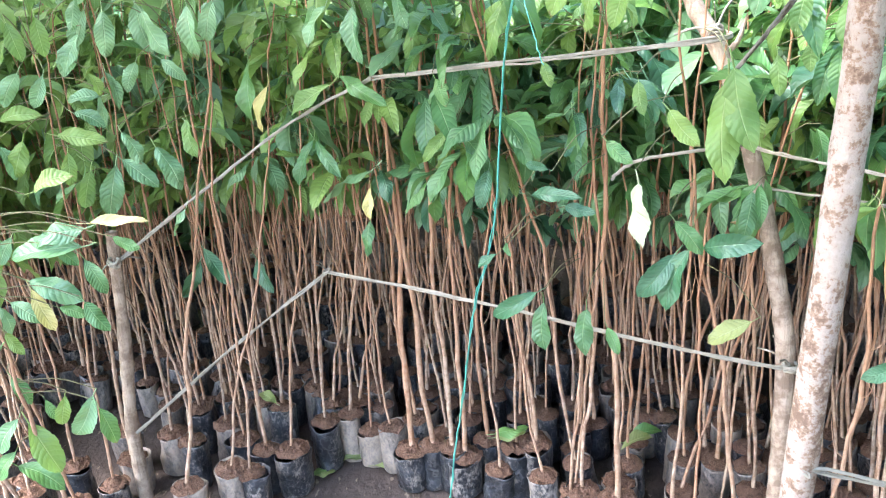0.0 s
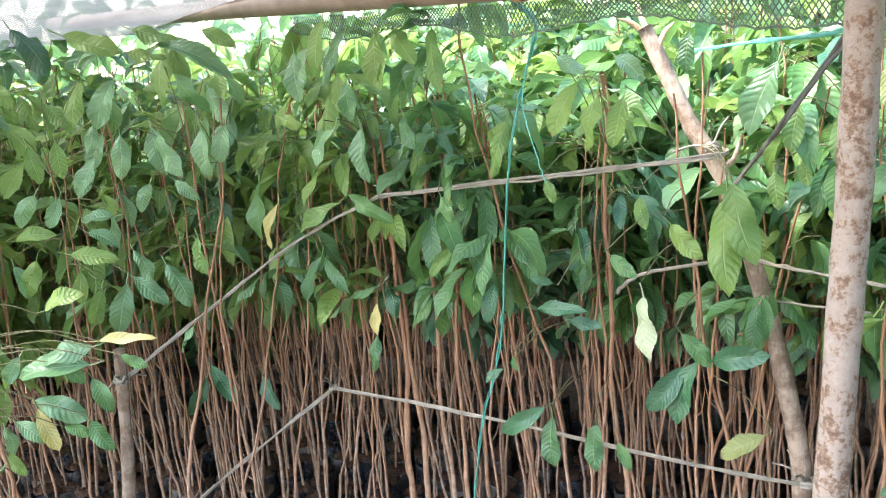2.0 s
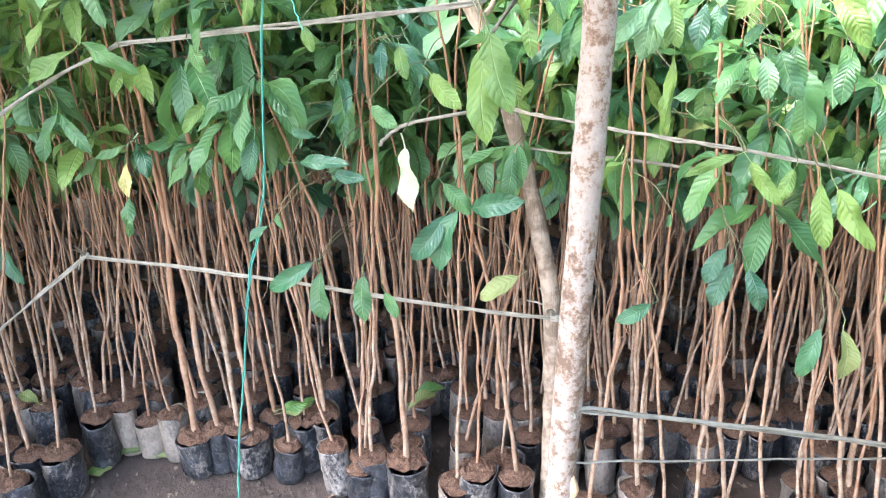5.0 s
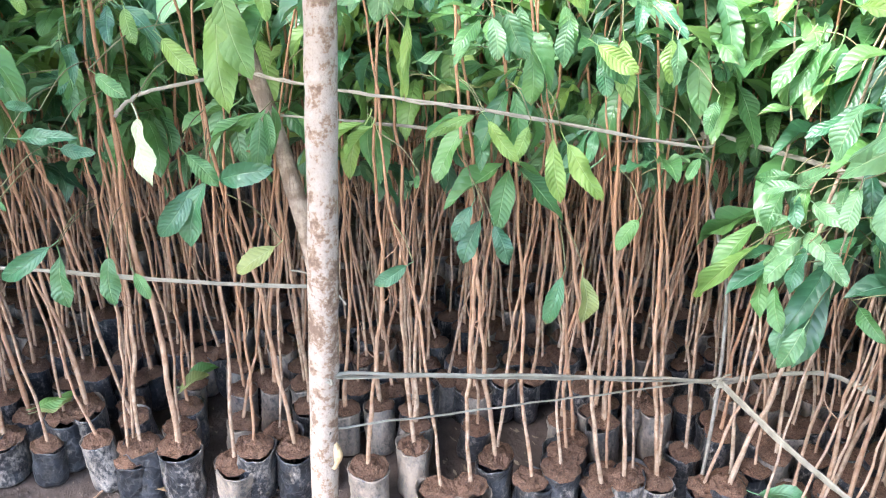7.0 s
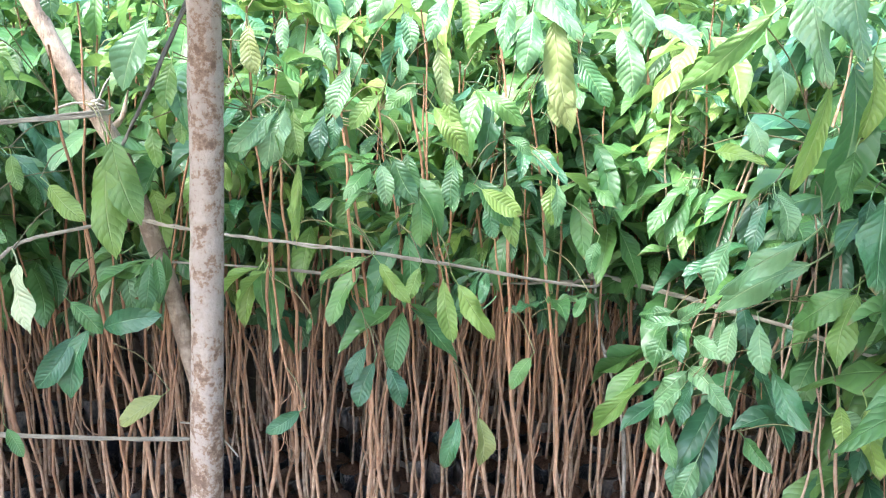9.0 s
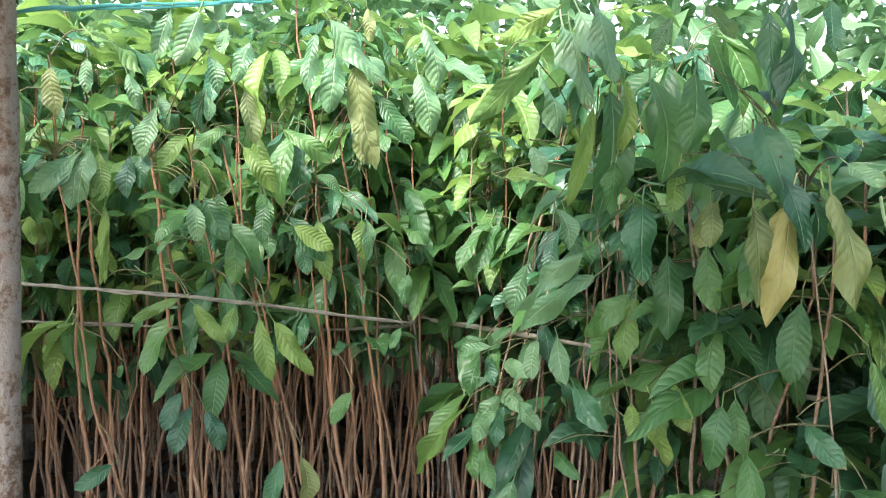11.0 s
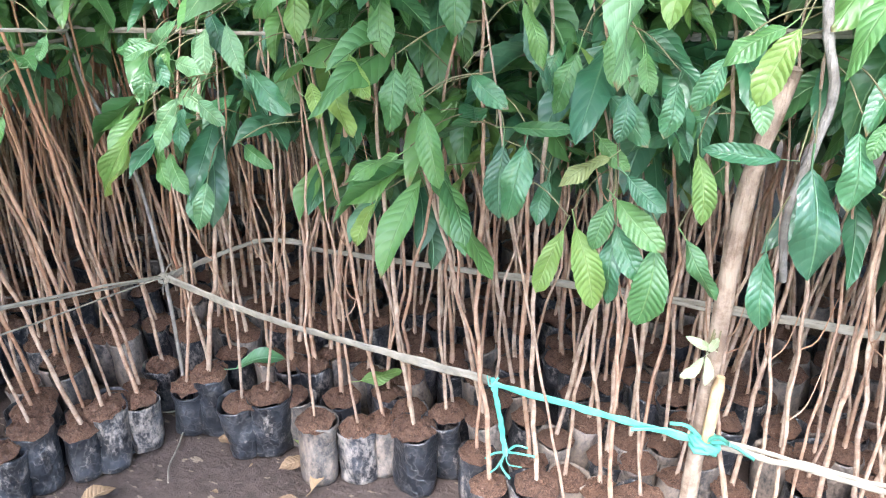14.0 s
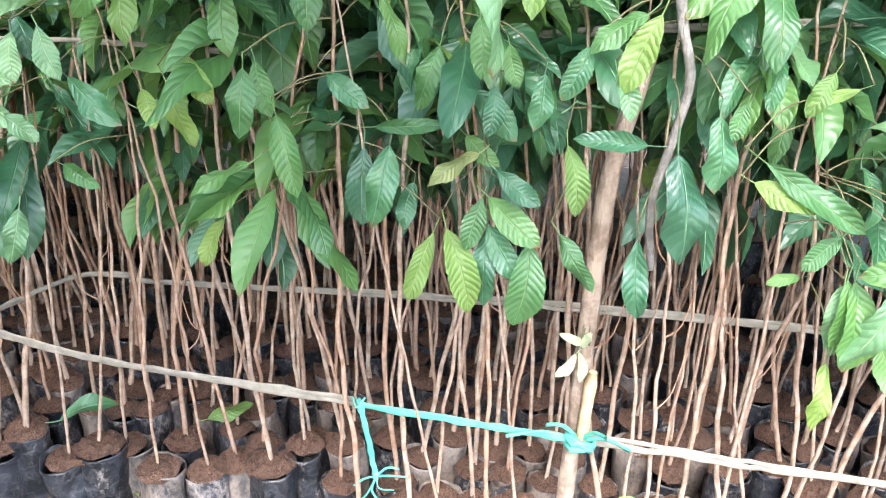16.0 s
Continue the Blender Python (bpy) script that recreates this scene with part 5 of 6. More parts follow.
stand_out([
    (-0.997, 2.530, 1.641, -0.972, 2.494, 1.521, 0.054, 'G'),
    (-0.824, 2.437, 1.533, -0.792, 2.397, 1.401, 0.058, 'P'),
    (-1.264, 2.674, 1.852, -1.234, 2.635, 1.679, 0.070, 'D'),
    (-1.359, 2.725, 1.795, -1.527, 2.793, 1.731, 0.068, 'D'),
    (0.315, 1.823, 1.662, 0.367, 1.772, 1.624, 0.034, 'P'),
    (-0.390, 2.203, 1.557, -0.319, 2.142, 1.528, 0.033, 'L'),
    (-1.254, 2.668, 1.177, -1.498, 2.778, 1.137, 0.048, 'L'),
    (-1.063, 2.200, 1.832, -0.981, 2.200, 1.703, 0.064, 'D'),
    (-1.068, 2.200, 1.802, -1.175, 2.200, 1.732, 0.054, 'D'),
    (-0.686, 2.200, 1.766, -0.491, 2.200, 1.661, 0.046, 'P'),
    (-0.810, 2.200, 1.686, -0.880, 2.200, 1.558, 0.061, 'P'),
    (-1.151, 2.200, 1.596, -1.065, 2.200, 1.478, 0.061, 'L')])
stand_out([
    (-1.090, 2.200, 1.483, -1.170, 2.200, 1.390, 0.051, 'L'),
    (-0.899, 2.200, 1.685, -0.943, 2.200, 1.563, 0.053, 'L'),
    (-0.900, 2.200, 1.470, -0.962, 2.200, 1.377, 0.047, 'P'),
    (-0.731, 2.200, 1.551, -0.707, 2.200, 1.423, 0.055, 'P'),
    (-0.865, 2.200, 1.545, -0.912, 2.200, 1.452, 0.044, 'P'),
    (-1.035, 2.200, 1.526, -1.010, 2.200, 1.459, 0.030, 'L'),
    (-0.650, 2.200, 1.689, -0.568, 2.200, 1.582, 0.057, 'G'),
    (-0.742, 2.200, 1.807, -0.624, 2.200, 1.769, 0.052, 'L'),
    (-0.927, 2.200, 1.806, -0.781, 2.200, 1.751, 0.060, 'L'),
    (-0.560, 2.200, 1.793, -0.475, 2.200, 1.743, 0.042, 'L'),
    (-1.148, 2.200, 1.703, -1.098, 2.200, 1.623, 0.040, 'L'),
    (-1.002, 2.200, 1.631, -0.935, 2.200, 1.550, 0.044, 'L')])
stand_out([
    (-0.765, 2.200, 1.750, -0.660, 2.200, 1.727, 0.045, 'L'),
    (-0.529, 2.267, 1.577, -0.596, 2.280, 1.402, 0.066, 'P'),
    (-0.617, 2.314, 1.563, -0.623, 2.295, 1.386, 0.063, 'G'),
    (-0.596, 2.303, 1.642, -0.533, 2.246, 1.545, 0.054, 'P'),
    (-0.316, 2.152, 1.717, -0.308, 2.125, 1.592, 0.054, 'P'),
    (-0.227, 2.104, 1.787, -0.252, 2.095, 1.668, 0.051, 'L'),
    (-0.051, 2.009, 1.752, 0.003, 1.957, 1.667, 0.047, 'L'),
    (-0.095, 2.033, 1.742, -0.088, 2.006, 1.612, 0.056, 'L'),
    (-0.195, 2.087, 1.722, -0.240, 2.088, 1.632, 0.036, 'P'),
    (-0.224, 2.102, 1.525, -0.282, 2.111, 1.423, 0.050, 'P'),
    (-0.153, 2.064, 1.524, -0.139, 2.034, 1.389, 0.054, 'P'),
    (-0.039, 2.003, 1.550, -0.016, 1.967, 1.470, 0.038, 'G')])
stand_out([
    (-0.180, 2.079, 1.638, -0.171, 2.051, 1.541, 0.043, 'G'),
    (1.640, -0.050, 0.635, 1.620, -0.007, 0.661, 0.016, 'C'),
    (1.640, -0.046, 0.629, 1.620, -0.061, 0.673, 0.015, 'C'),
    (1.640, -0.040, 0.615, 1.620, -0.006, 0.574, 0.020, 'C'),
    (1.640, -0.044, 0.619, 1.620, -0.051, 0.570, 0.018, 'C')])
stand_out([
    (1.530, -0.508, 0.913, 1.510, -0.414, 0.875, 0.044, 'G'),
    (1.525, -0.491, 0.887, 1.505, -0.417, 0.732, 0.046, 'P'),
    (1.530, -0.490, 0.878, 1.510, -0.527, 0.742, 0.050, 'P'),
    (1.545, -0.472, 0.767, 1.525, -0.520, 0.681, 0.044, 'G'),
    (1.540, -0.411, 0.856, 1.520, -0.405, 0.748, 0.040, 'G'),
    (1.440, 0.767, 1.692, 1.420, 0.703, 1.561, 0.042, 'P'),
    (1.440, 0.711, 1.719, 1.420, 0.657, 1.600, 0.045, 'P'),
    (1.500, 1.370, 1.618, 1.480, 1.350, 1.430, 0.050, 'P'),
    (1.450, 1.823, 1.610, 1.430, 1.749, 1.467, 0.035, 'L'),
    (1.420, 1.319, 1.556, 1.400, 1.255, 1.443, 0.045, 'G'),
    (1.500, 0.757, 1.319, 1.480, 0.896, 1.187, 0.040, 'P'),
    (1.600, 1.077, 1.040, 1.580, 1.041, 0.983, 0.032, 'D')])

rng = random.Random(5)
FACE_LEFT = [(-0.135, 2.281, 0.007, 0.001), (-0.068, 2.277, -0.063, -0.006), (-0.005, 2.257, -0.021, -0.001), (0.035, 2.240, 0.007, 0.000),
    (0.106, 2.298, -0.057, -0.001), (0.198, 2.230, -0.043, 0.001), (-0.683, 2.159, 0.230, 0.090), (-0.605, 2.276, -0.043, -0.015),
    (-0.521, 2.271, 0.143, 0.043), (-0.433, 2.398, 0.058, 0.014), (-0.355, 2.445, 0.124, 0.026), (-0.282, 2.405, 0.035, 0.006),
    (0.340, 1.999, 0.038, -0.004), (-0.799, 2.080, 0.186, 0.086), (0.259, 2.227, -0.090, 0.004), (0.372, 1.997, 0.043, -0.005),
    (-0.625, 2.150, 0.05, 0.02), (0.488, 2.085, -0.03, 0.0)]
FACE_MID = [(0.465, 1.950, -0.038, 0.004), (0.357, 2.022, 0.066, -0.004), (0.594, 1.870, 0.022, -0.004), (0.647, 1.861, 0.009, -0.002),
    (0.737, 1.919, 0.087, -0.022), (0.748, 1.819, -0.137, 0.038), (0.912, 1.686, 0.047, -0.019), (1.044, 1.682, -0.053, 0.025),
    (1.047, 1.533, -0.119, 0.063), (1.127, 1.511, -0.040, 0.023), (1.215, 1.535, -0.094, 0.060), (1.276, 1.449, -0.095, 0.068),
    (1.356, 1.428, -0.081, 0.064), (1.432, 1.361, -0.157, 0.139), (1.478, 1.319, -0.085, 0.081), (1.572, 1.302, -0.087, 0.090),
    (1.707, 1.179, 0.067, -0.085), (1.684, 1.233, 0.084, -0.099), (1.734, 1.372, -0.05, 0.04)]
FACE_CORNER = [(1.261, 1.596, 0.071, -0.038), (1.403, 1.473, -0.101, 0.066), (1.479, 1.394, -0.069, 0.051), (1.525, 1.342, -0.080, 0.064),
    (1.623, 1.352, -0.072, 0.061), (1.761, 1.228, -0.030, 0.031), (1.675, 1.049, 0.033, -0.037), (1.709, 0.994, 0.073, -0.087),
    (1.758, 0.960, 0.016, -0.020), (1.666, 0.824, 0.011, -0.015), (1.805, 0.835, 0.031, -0.046), (1.710, 0.732, -0.051, 0.080),
    (1.760, 0.691, -0.066, 0.111), (1.744, 0.596, -0.036, 0.067), (1.822, 0.547, -0.021, 0.044)]
FACE_RIGHT = [(1.642, 0.187, -0.053, 0.182), (1.682, 0.100, -0.017, 0.080), (1.753, 0.056, -0.027, 0.156), (1.752, -0.121, -0.007, 0.143),
    (1.830, -0.235, 0.000, 0.015), (1.809, -0.278, -0.001, -0.020), (1.840, -0.413, 0.031, 0.203), (2.068, -0.511, 0.046, 0.245),
    (1.967, -0.564, 0.033, 0.143), (1.822, -0.363, 0.019, 0.157), (1.668, 0.370, -0.014, 0.032), (1.816, -0.490, -0.014, -0.069),
    (1.683, 0.264, -0.02, 0.03), (1.700, -0.200, 0.0, 0.05), (1.690, -0.330, 0.01, -0.03), (1.785, -0.165, 0.0, 0.06), (1.700, -0.445, 0.0, 0.09)]
for rows, low, high in ((FACE_LEFT, 1.05, 1.58), (FACE_MID, 1.04, 1.57), (FACE_CORNER, 0.95, 1.48), (FACE_RIGHT, 0.88, 1.45)):
    for k, (x, y, sx, sy) in enumerate(rows):
        stout = 1.2 if rows is FACE_LEFT and k < 5 else 1.1 if rows is FACE_MID and k == 0 else 0.72 if rows is FACE_RIGHT or rows is FACE_CORNER else 0.82
        front_sapling(rng, x, y, (sx, sy), high * rng.uniform(0.93, 1.06), low * rng.uniform(0.86, 1.1), rng.randint(16, 22) if rows is FACE_RIGHT else rng.randint(9, 13) if rows is FACE_CORNER else rng.randint(10, 15),
                      stout * rng.uniform(0.005, 0.0088), rng.random() < 0.33, rng.uniform(0.043, 0.059), 0.135 if rows is FACE_LEFT or rows is FACE_MID else 0.115 if rows is FACE_CORNER else 0.155)
# smaller plants at the near left edge of the bed
for x, y in ((-0.985, 1.76), (-1.16, 1.76), (-1.24, 1.66), (-1.3, 1.86), (-1.38, 1.72)):
    front_sapling(rng, x, y, (rng.gauss(0, .03), rng.gauss(0, .03)), rng.uniform(1.1, 1.35), 0.6, 12, 0.007, rng.random() < 0.4, 0.05)
for x, y in ((-0.86, 2.31), (-0.78, 2.43), (-0.96, 2.40), (-1.06, 2.29), (-1.13, 2.42), (-0.69, 2.33), (-1.05, 2.13), (-1.12, 2.02), (-0.90, 2.52), (-1.20, 2.20)):
    front_sapling(rng, x, y, (rng.gauss(0, .05), rng.gauss(0, .05)), rng.uniform(1.45, 1.65), 1.0, 11, rng.uniform(0.004, 0.007), rng.random() < 0.4, rng.uniform(0.045, 0.055))
for k in range(9):
    front_sapling(rng, 1.70 + rng.uniform(-.02, .06), -0.62 - 0.11 * k, (rng.gauss(0, .05), rng.gauss(0, .08)), 1.4, 0.85, 14, 0.008, rng.random() < .4, 0.05)


for rows in STAND_OUT:
    grown_leaves(rows)

# ---- saplings of the inner rows ----
rng = random.Random(9)
# bright_kinds and edge_kinds carry the left side's brighter light in lime and pale crowns
bright_kinds = back_variants(rng, 6, 0.93, 1.62, 22, 0.15, "LLPLPL")
left_kinds = back_variants(rng, 13, 1.0, 1.62, 42, 0.14, "GPGLGDLP")
edge_kinds = back_variants(rng, 5, 0.75, 1.55, 20, 0.15, "LLPL")
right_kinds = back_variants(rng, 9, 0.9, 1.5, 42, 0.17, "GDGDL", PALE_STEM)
variants = left_kinds + edge_kinds + right_kinds + bright_kinds
taken = [(f[0].x, f[0].y) for f in FRONT]
placed = []
nx, ny = 0.4743, 0.8803
spots = []
for i in range(-47, 47):
    for j in range(-10, 30):
        s, d = i * 0.092 + (0.046 if j % 2 else 0), 1.99 + j * 0.088
        x, y = nx * d - ny * s + rng.gauss(0, .014), ny * d + nx * s + rng.gauss(0, .014)
        left_wing = (x < -0.55 and y > 2.12) or (x < -1.14 and y > 1.72)
        if (left_wing or nx * x + ny * y > 1.96) and -2.6 < x and (x < 1.72 or y > 1.28) and x < 3.8 and y < 4.6:
            spots.append((x, y))
for j in range(0, 22):
    for i in range(0, 37):
        x, y = 1.78 + j * 0.088 + rng.gauss(0, .014), 1.25 - i * 0.092 + (0.046 if j % 2 else 0) + rng.gauss(0, .014)
        spots.append((x, y))
for x, y in spots:
    if any((x - a) ** 2 + (y - b) ** 2 < 0.074 ** 2 for a, b in taken):
        continue
    taken.append((x, y))
    depth = min(nx * x + ny * y - 1.96, 3) if x < 1.7 else x - 1.7
    if x < -0.8 and depth > 0.35 and rng.random() < 0.5:
        continue
    if depth > 0.9 and rng.random() < (0.6 if depth > 1.3 else 0.35):
        continue
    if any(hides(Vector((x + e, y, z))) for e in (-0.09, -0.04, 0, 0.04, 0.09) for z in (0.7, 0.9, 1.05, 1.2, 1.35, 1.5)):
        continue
    placed.append((x, y))
placed.sort(key=lambda q: min(nx * q[0] + ny * q[1] - 1.96, 3) if q[0] < 1.7 else q[0] - 1.7)
NEAR = 225
unused = variants[:]
for k, (x, y) in enumerate(placed[:NEAR]):
    m = pose(x, y, 0, rng.gauss(0, 4), rng.gauss(0, 4), rng.uniform(0, 360))
    kinds = right_kinds if x > 1.72 and y < 1.3 else edge_kinds if x < -0.75 - 0.3 * rng.random() else bright_kinds if x < 0.5 * rng.random() - 0.45 else left_kinds
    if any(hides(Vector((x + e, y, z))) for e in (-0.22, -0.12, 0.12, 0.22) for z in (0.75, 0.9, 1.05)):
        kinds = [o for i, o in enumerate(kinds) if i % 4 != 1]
    fresh = [o for o in kinds if o in unused]
    if fresh:
        fresh[0].matrix_basis = m
        unused.remove(fresh[0])
    else:
        copy_thing(rng.choice(kinds), m @ Matrix.Diagonal((1, 1, rng.uniform(0.9, 1.1), 1)))


def inner_rows(spots):
    """The crowded saplings deep in the beds, joined into one mesh."""
    slots, kinds = [], []
    for ob in variants:
        vs, fs, ms, us, n = [], [], [], [], 0
        for o in ob.children_recursive:
            me = o.data
            mat = me.materials[0]
            if mat not in slots:
                slots.append(mat)
            co = np.empty(len(me.vertices) * 3)
            me.vertices.foreach_get("co", co)
            vs.append(co.reshape(-1, 3))
            fs += [tuple(v + n for v in f.vertices) for f in me.polygons]
            ms += [slots.index(mat)] * len(me.polygons)
            if me.uv_layers:
                uv = np.zeros((len(me.vertices), 2))
                for lp, d in zip(me.loops, me.uv_layers[0].data):
                    uv[lp.vertex_index] = d.uv
            else:
                uv = np.zeros((len(me.vertices), 2))
            us.append(uv)
            n += len(me.vertices)
        kinds.append((np.concatenate(vs), fs, ms, np.concatenate(us)))
    verts, faces, mats, uvs, n = [], [], [], [], 0
    for x, y in spots:
        v, f, m, u = rng.choice(kinds[18:27] if x > 1.72 and y < 1.3 else kinds[13:18] if x < -0.9 else kinds[27:] if x < -0.2 else kinds[:13])
        t = np.array(pose(x, y, 0, rng.gauss(0, 4), rng.gauss(0, 4), rng.uniform(0, 360)) @ Matrix.Diagonal((1, 1, rng.uniform(0.88, 1.1), 1)))
        verts.append(v @ t[:3, :3].T + t[:3, 3])
        faces += [tuple(i + n for i in q) for q in f]
        mats += m
        uvs.append(u)
        n += len(v)
    me = mesh_from("inner_saplings", np.concatenate(verts), faces, np.concatenate(uvs), slots[0])
    for mat in slots[1:]:
        me.materials.append(mat)
    me.polygons.foreach_set("material_index", np.array(mats, dtype=np.int32))
    ob = mesh_part("inner_saplings", me, None, None)
    tagged(ob, "crowded saplings in grow bags deep inside the beds", "saplings", kind="stuff")


inner_rows(placed[NEAR:])

for spare in unused:
    for o in (*spare.children_recursive, spare):
        bpy.data.objects.remove(o)

# ---- fallen leaves and twigs on the earth ----
rng = random.Random(21)
for k in range(34):
    if k % 2:
        s = rng.uniform(-1.0, 1.2)
        x, y = nx * 1.72 - ny * s, ny * 1.72 + nx * s
        if x > 1.45:
            x, y = 1.5, rng.uniform(-0.2, 0.9)
    else:
        x, y = 1.52 + rng.gauss(0, .06), rng.uniform(-0.3, 1.1)
    a = rng.uniform(0, 6.28)
    length = rng.uniform(0.05, 0.12)
    ob = new("fallen_leaf", rng.choice(BLADES["dry" if k % 5 else "O"]))
    b = Vector((x, y, 0.012))
    ob.matrix_basis = leaf_pose(b, b + Vector((math.cos(a), math.sin(a), 0.02)) * length, length * 0.38, (0, 0, 1))
    tagged(ob, "dry curled brown leaf lying on bare earth", "leaf", "fallen leaves")

for x, y, z, turn, length, tone, label in (
        (-0.606, 2.456, 0.210, 2.40, 0.10, 'O', 'yellowing fallen leaf lying on the grow bags'),
        (0.129, 2.212, 0.210, 0.20, 0.10, 'O', 'yellowing fallen leaf lying on the grow bags'),
        (0.503, 2.132, 0.210, 0.40, 0.11, 'O', 'yellowing fallen leaf lying on the grow bags'),
        (-0.495, 2.309, 0.015, 0.50, 0.07, 'L', 'yellow-green fallen leaf lying on bare earth'),
        (-0.403, 2.389, 0.015, 0.10, 0.09, 'O', 'yellowing fallen leaf lying on bare earth'),
        (0.525, 2.182, 0.200, 0.30, 0.12, 'G', 'green fallen leaf lying on the grow bags'),
        (0.371, 1.997, 0.015, -0.60, 0.12, 'dry', 'dry brown fallen leaf lying on bare earth'),
        (-0.281, 2.365, 0.015, 0.30, 0.08, 'O', 'yellowing fallen leaf lying on bare earth'),
        (0.129, 2.217, 0.220, 0.20, 0.11, 'G', 'green fallen leaf lying on the grow bags'),
        (-0.474, 2.322, 0.015, 0.20, 0.07, 'O', 'yellowing fallen leaf lying on bare earth'),
        (1.721, 1.099, 0.205, -0.90, 0.13, 'D', 'dark green veined fallen leaf lying on the grow bags'),
        (1.716, -0.107, 0.200, -1.50, 0.13, 'L', 'yellow-green fallen leaf lying on the grow bags'),
        (1.659, 1.013, 0.020, 1.70, 0.11, 'dry', 'dry brown fallen leaf lying on bare earth'),
        (1.718, 0.793, 0.015, -1.60, 0.09, 'L', 'yellow-green fallen leaf lying on bare earth'),
        (1.812, 0.780, 0.205, -0.80, 0.11, 'L', 'yellow-green fallen leaf lying on the grow bags'),
        (1.724, 0.926, 0.020, 0.90, 0.08, 'O', 'yellowing fallen leaf lying on bare earth'),
        (1.700, 0.854, 0.015, 2.50, 0.10, 'dry', 'dry brown fallen leaf lying on bare earth')):
    ob = new("fallen_leaf", BLADES[tone][int(10 * length + 7 * turn) % 6])
    b = Vector((x, y, z))
    ob.matrix_basis = leaf_pose(b, b + Vector((math.cos(turn), math.sin(turn), 0.06)) * length, length * 0.36, (-0.2, -0.3, 1))
    tagged(ob, label, "leaf", "fallen leaves")


def litter(name, label, pts, radius, material):
    ob = thing(name, label, "litter", at=pts[0])
    bm = bmesh.new()
    tube(bm, smooth_line([Vector(p) - Vector(pts[0]) for p in pts], 5), radius, 6)
    part("strand", bm, material, ob)


litter("plant_fibre", "pale thin dry fibre trailing on bare earth", [(1.673, 1.357, 0.012), (1.715, 1.311, 0.012), (1.792, 1.349, 0.012), (1.713, 1.282, 0.012), (1.596, 1.213, 0.012), (1.522, 1.179, 0.012), (1.472, 1.138, 0.012)], 0.0022, SPLIT)
litter("twig", "thin brown twig lying on bare earth", [(0.206, 2.001, 0.010), (0.252, 2.046, 0.010), (0.299, 2.084, 0.010)], 0.003, STEM)
litter("twig", "thin dry twig lying on bare earth", [(0.565, 1.936, 0.010), (0.626, 1.889, 0.010), (0.708, 1.835, 0.010)], 0.003, STEM)
for k in range(60):
    s = rng.uniform(-1.3, 1.25)
    d = rng.uniform(1.66, 1.84)
    x, y = (nx * d - ny * s, ny * d + nx * s) if k % 2 else (rng.uniform(1.46, 1.64), rng.uniform(-0.4, 1.05))
    a = rng.uniform(0, 6.28)
    length = rng.uniform(0.015, 0.04)
    b = Vector((x, y, 0.006))
    ob = new("leaf_scrap", rng.choice(BLADES["dry"]))
    ob.matrix_basis = leaf_pose(b, b + Vector((math.cos(a), math.sin(a), 0.05)) * length, length * 0.5, (rng.gauss(0, .3), rng.gauss(0, .3), 1))
    tagged(ob, "small brown dry leaf scrap on bare earth", "leaf scrap", "leaf scraps")

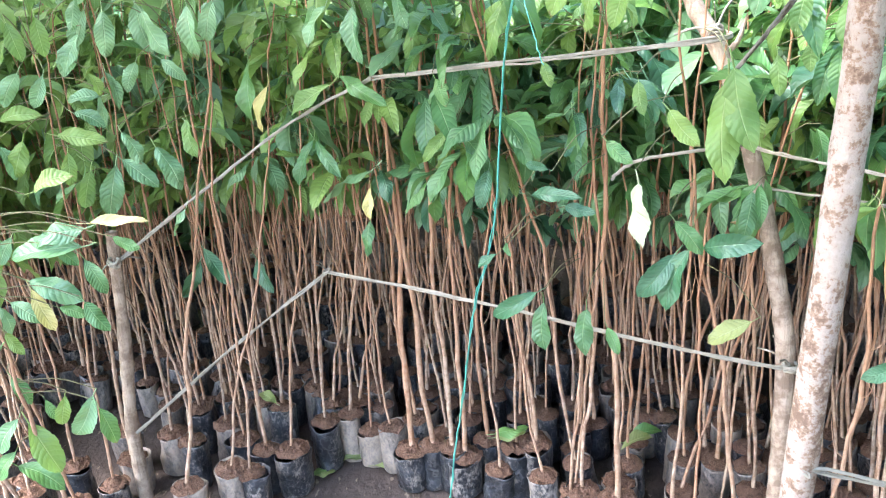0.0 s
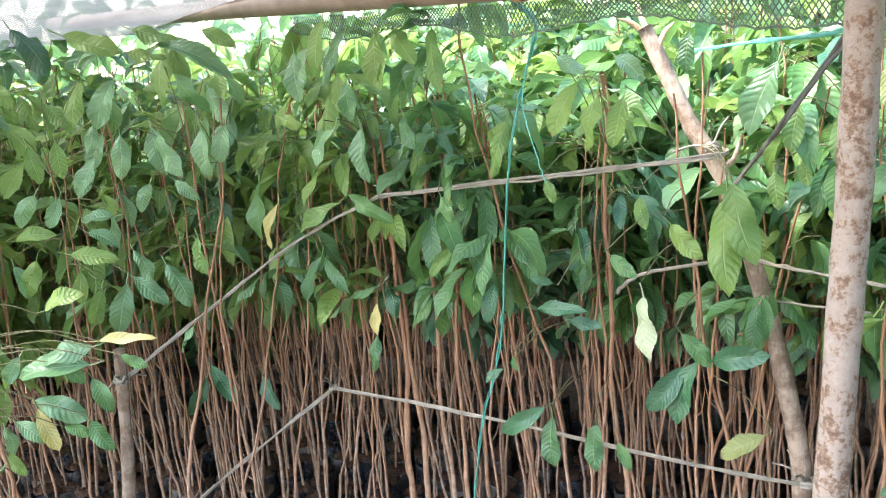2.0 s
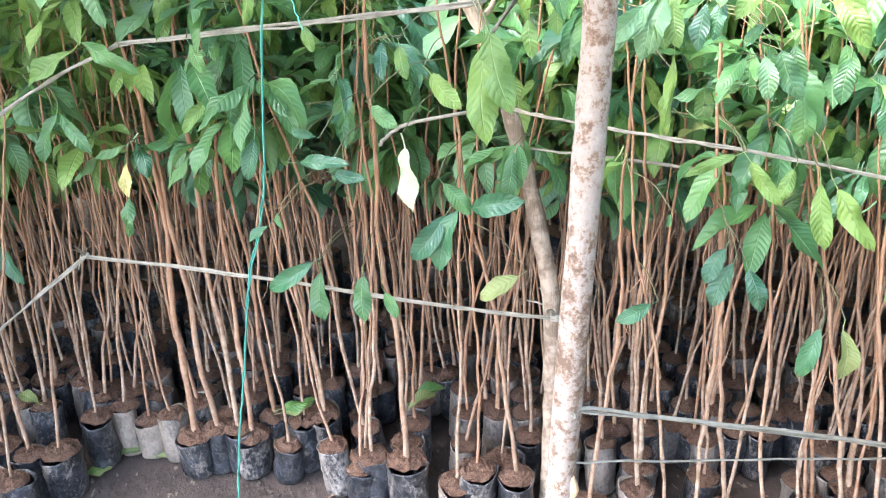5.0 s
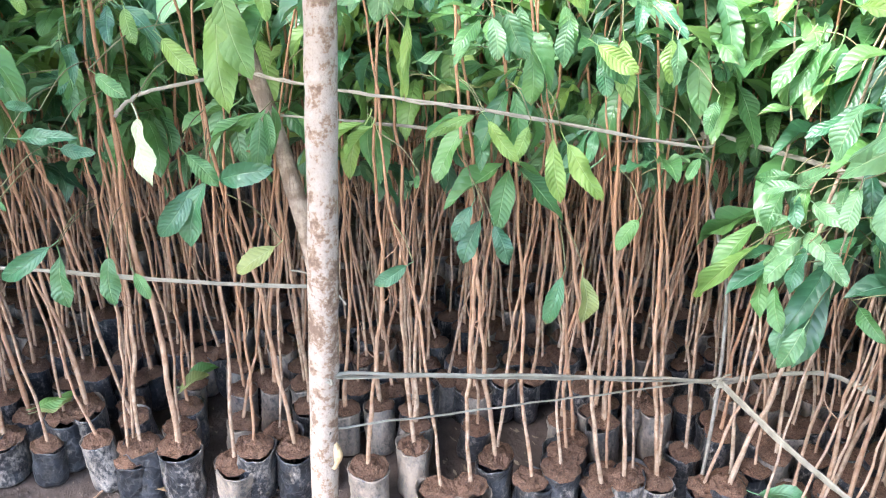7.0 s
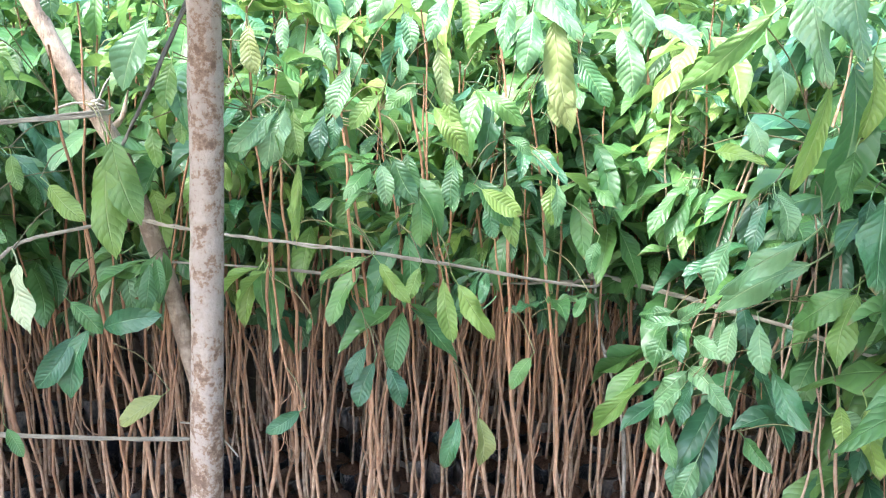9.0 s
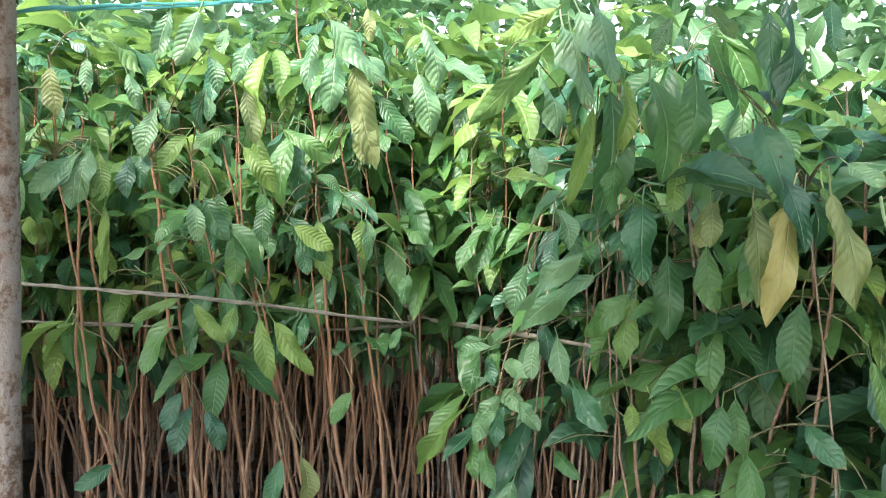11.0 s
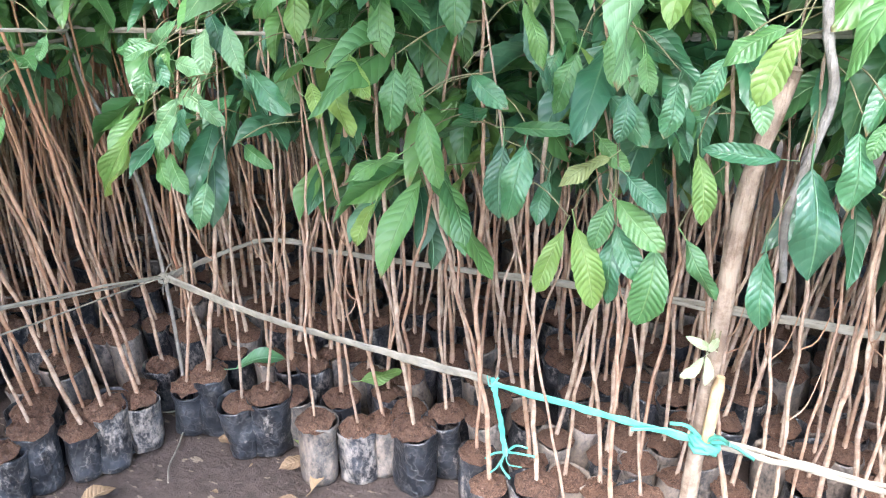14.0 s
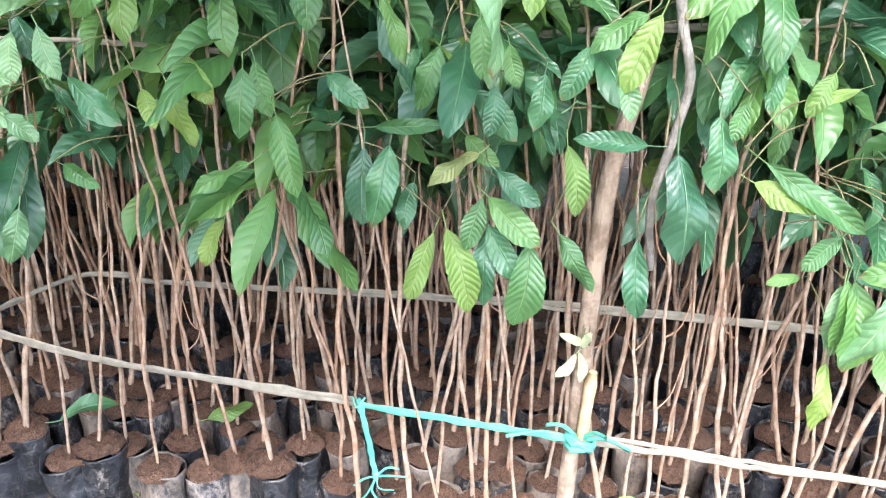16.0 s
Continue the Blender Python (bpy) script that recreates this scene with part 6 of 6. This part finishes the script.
# ---- crumbs of soil round the feet of the bags ----
def crumbs():
    rng = random.Random(44)
    verts, faces = [], []
    for k in range(2200):
        s, d = rng.uniform(-1.35, 1.3), 1.93 - abs(rng.gauss(0, 0.09))
        if k % 3:
            x, y = nx * d - ny * s, ny * d + nx * s
        else:
            x, y = 1.66 - abs(rng.gauss(0, 0.08)), rng.uniform(-0.6, 1.1)
        if x > 1.66 or (x < -1.0 and y < 1.4):
            continue
        r = rng.choice((0.0015, 0.002, 0.003, 0.005))
        n = len(verts)
        c = Vector((x, y, r * 0.3))
        ring = [c + Vector((r * math.cos(a) * rng.uniform(.6, 1.4), r * math.sin(a) * rng.uniform(.6, 1.4), rng.uniform(-.2, .3) * r)) for a in (0, 1.25, 2.5, 3.75, 5)]
        verts += ring + [c + Vector((0, 0, r * rng.uniform(0.5, 1.1)))]
        faces += [(n + i, n + (i + 1) % 5, n + 5) for i in range(5)]
    me = bpy.data.meshes.new("soil_crumbs")
    me.from_pydata(verts, [], faces)
    tagged(mesh_part("soil_crumbs", me, EARTH, None), "loose dark brown soil crumbs along the grow bags", "soil crumbs", kind="stuff")


crumbs()

# ---- bushes beyond the beds ----
def far_bushes():
    rng = random.Random(33)
    far = [leaf_arrays(4, 1, a, f, w, b, i, False) for i, (a, f, w, b) in enumerate(SHAPES[:4])]
    verts, faces, uvs, n = [], [], [], 0
    for _ in range(22000):
        a = rng.uniform(-0.95, 1.95)
        r = rng.uniform(5.2, 7.5)
        c = Vector((r * math.sin(a), r * math.cos(a), abs(rng.gauss(1.7, 1.6) if a > -0.1 else rng.gauss(0.6, 0.8))))
        d = Vector((rng.gauss(0, 1), rng.gauss(0, 1), rng.gauss(-.6, .6))).normalized()
        v, f, uv = rng.choice(far)
        L = rng.uniform(0.14, 0.3)
        m = np.array(leaf_pose(c, c + d * L, L * 0.4, (rng.gauss(0, 1), rng.gauss(0, 1), 1)))
        verts.append(v @ m[:3, :3].T + m[:3, 3])
        faces += [tuple(i + n for i in q) for q in f]
        uvs += uv
        n += len(v)
    for _ in range(7000):
        a, r = rng.uniform(-0.95, 0.7), rng.uniform(4.75, 5.5)
        c = Vector((r * math.sin(a), r * math.cos(a), rng.uniform(0.02, 1.15)))
        d = Vector((rng.gauss(0, 1), rng.gauss(0, 1), rng.gauss(-.4, .6))).normalized()
        v, f, uv = rng.choice(far)
        L = rng.uniform(0.12, 0.26)
        m = np.array(leaf_pose(c, c + d * L, L * 0.4, (rng.gauss(0, 1), rng.gauss(0, 1), 1)))
        verts.append(v @ m[:3, :3].T + m[:3, 3])
        faces += [tuple(i + n for i in q) for q in f]
        uvs += uv
        n += len(v)
    # the pale leaf tone puts the bright haze behind the beds into the colour
    ob = mesh_part("bushes", mesh_from("bushes", np.concatenate(verts), faces, uvs, LEAF["P"]), None, None)
    tagged(ob, "sunlit pale green bushes beyond the nursery beds", "bushes", kind="stuff")


far_bushes()
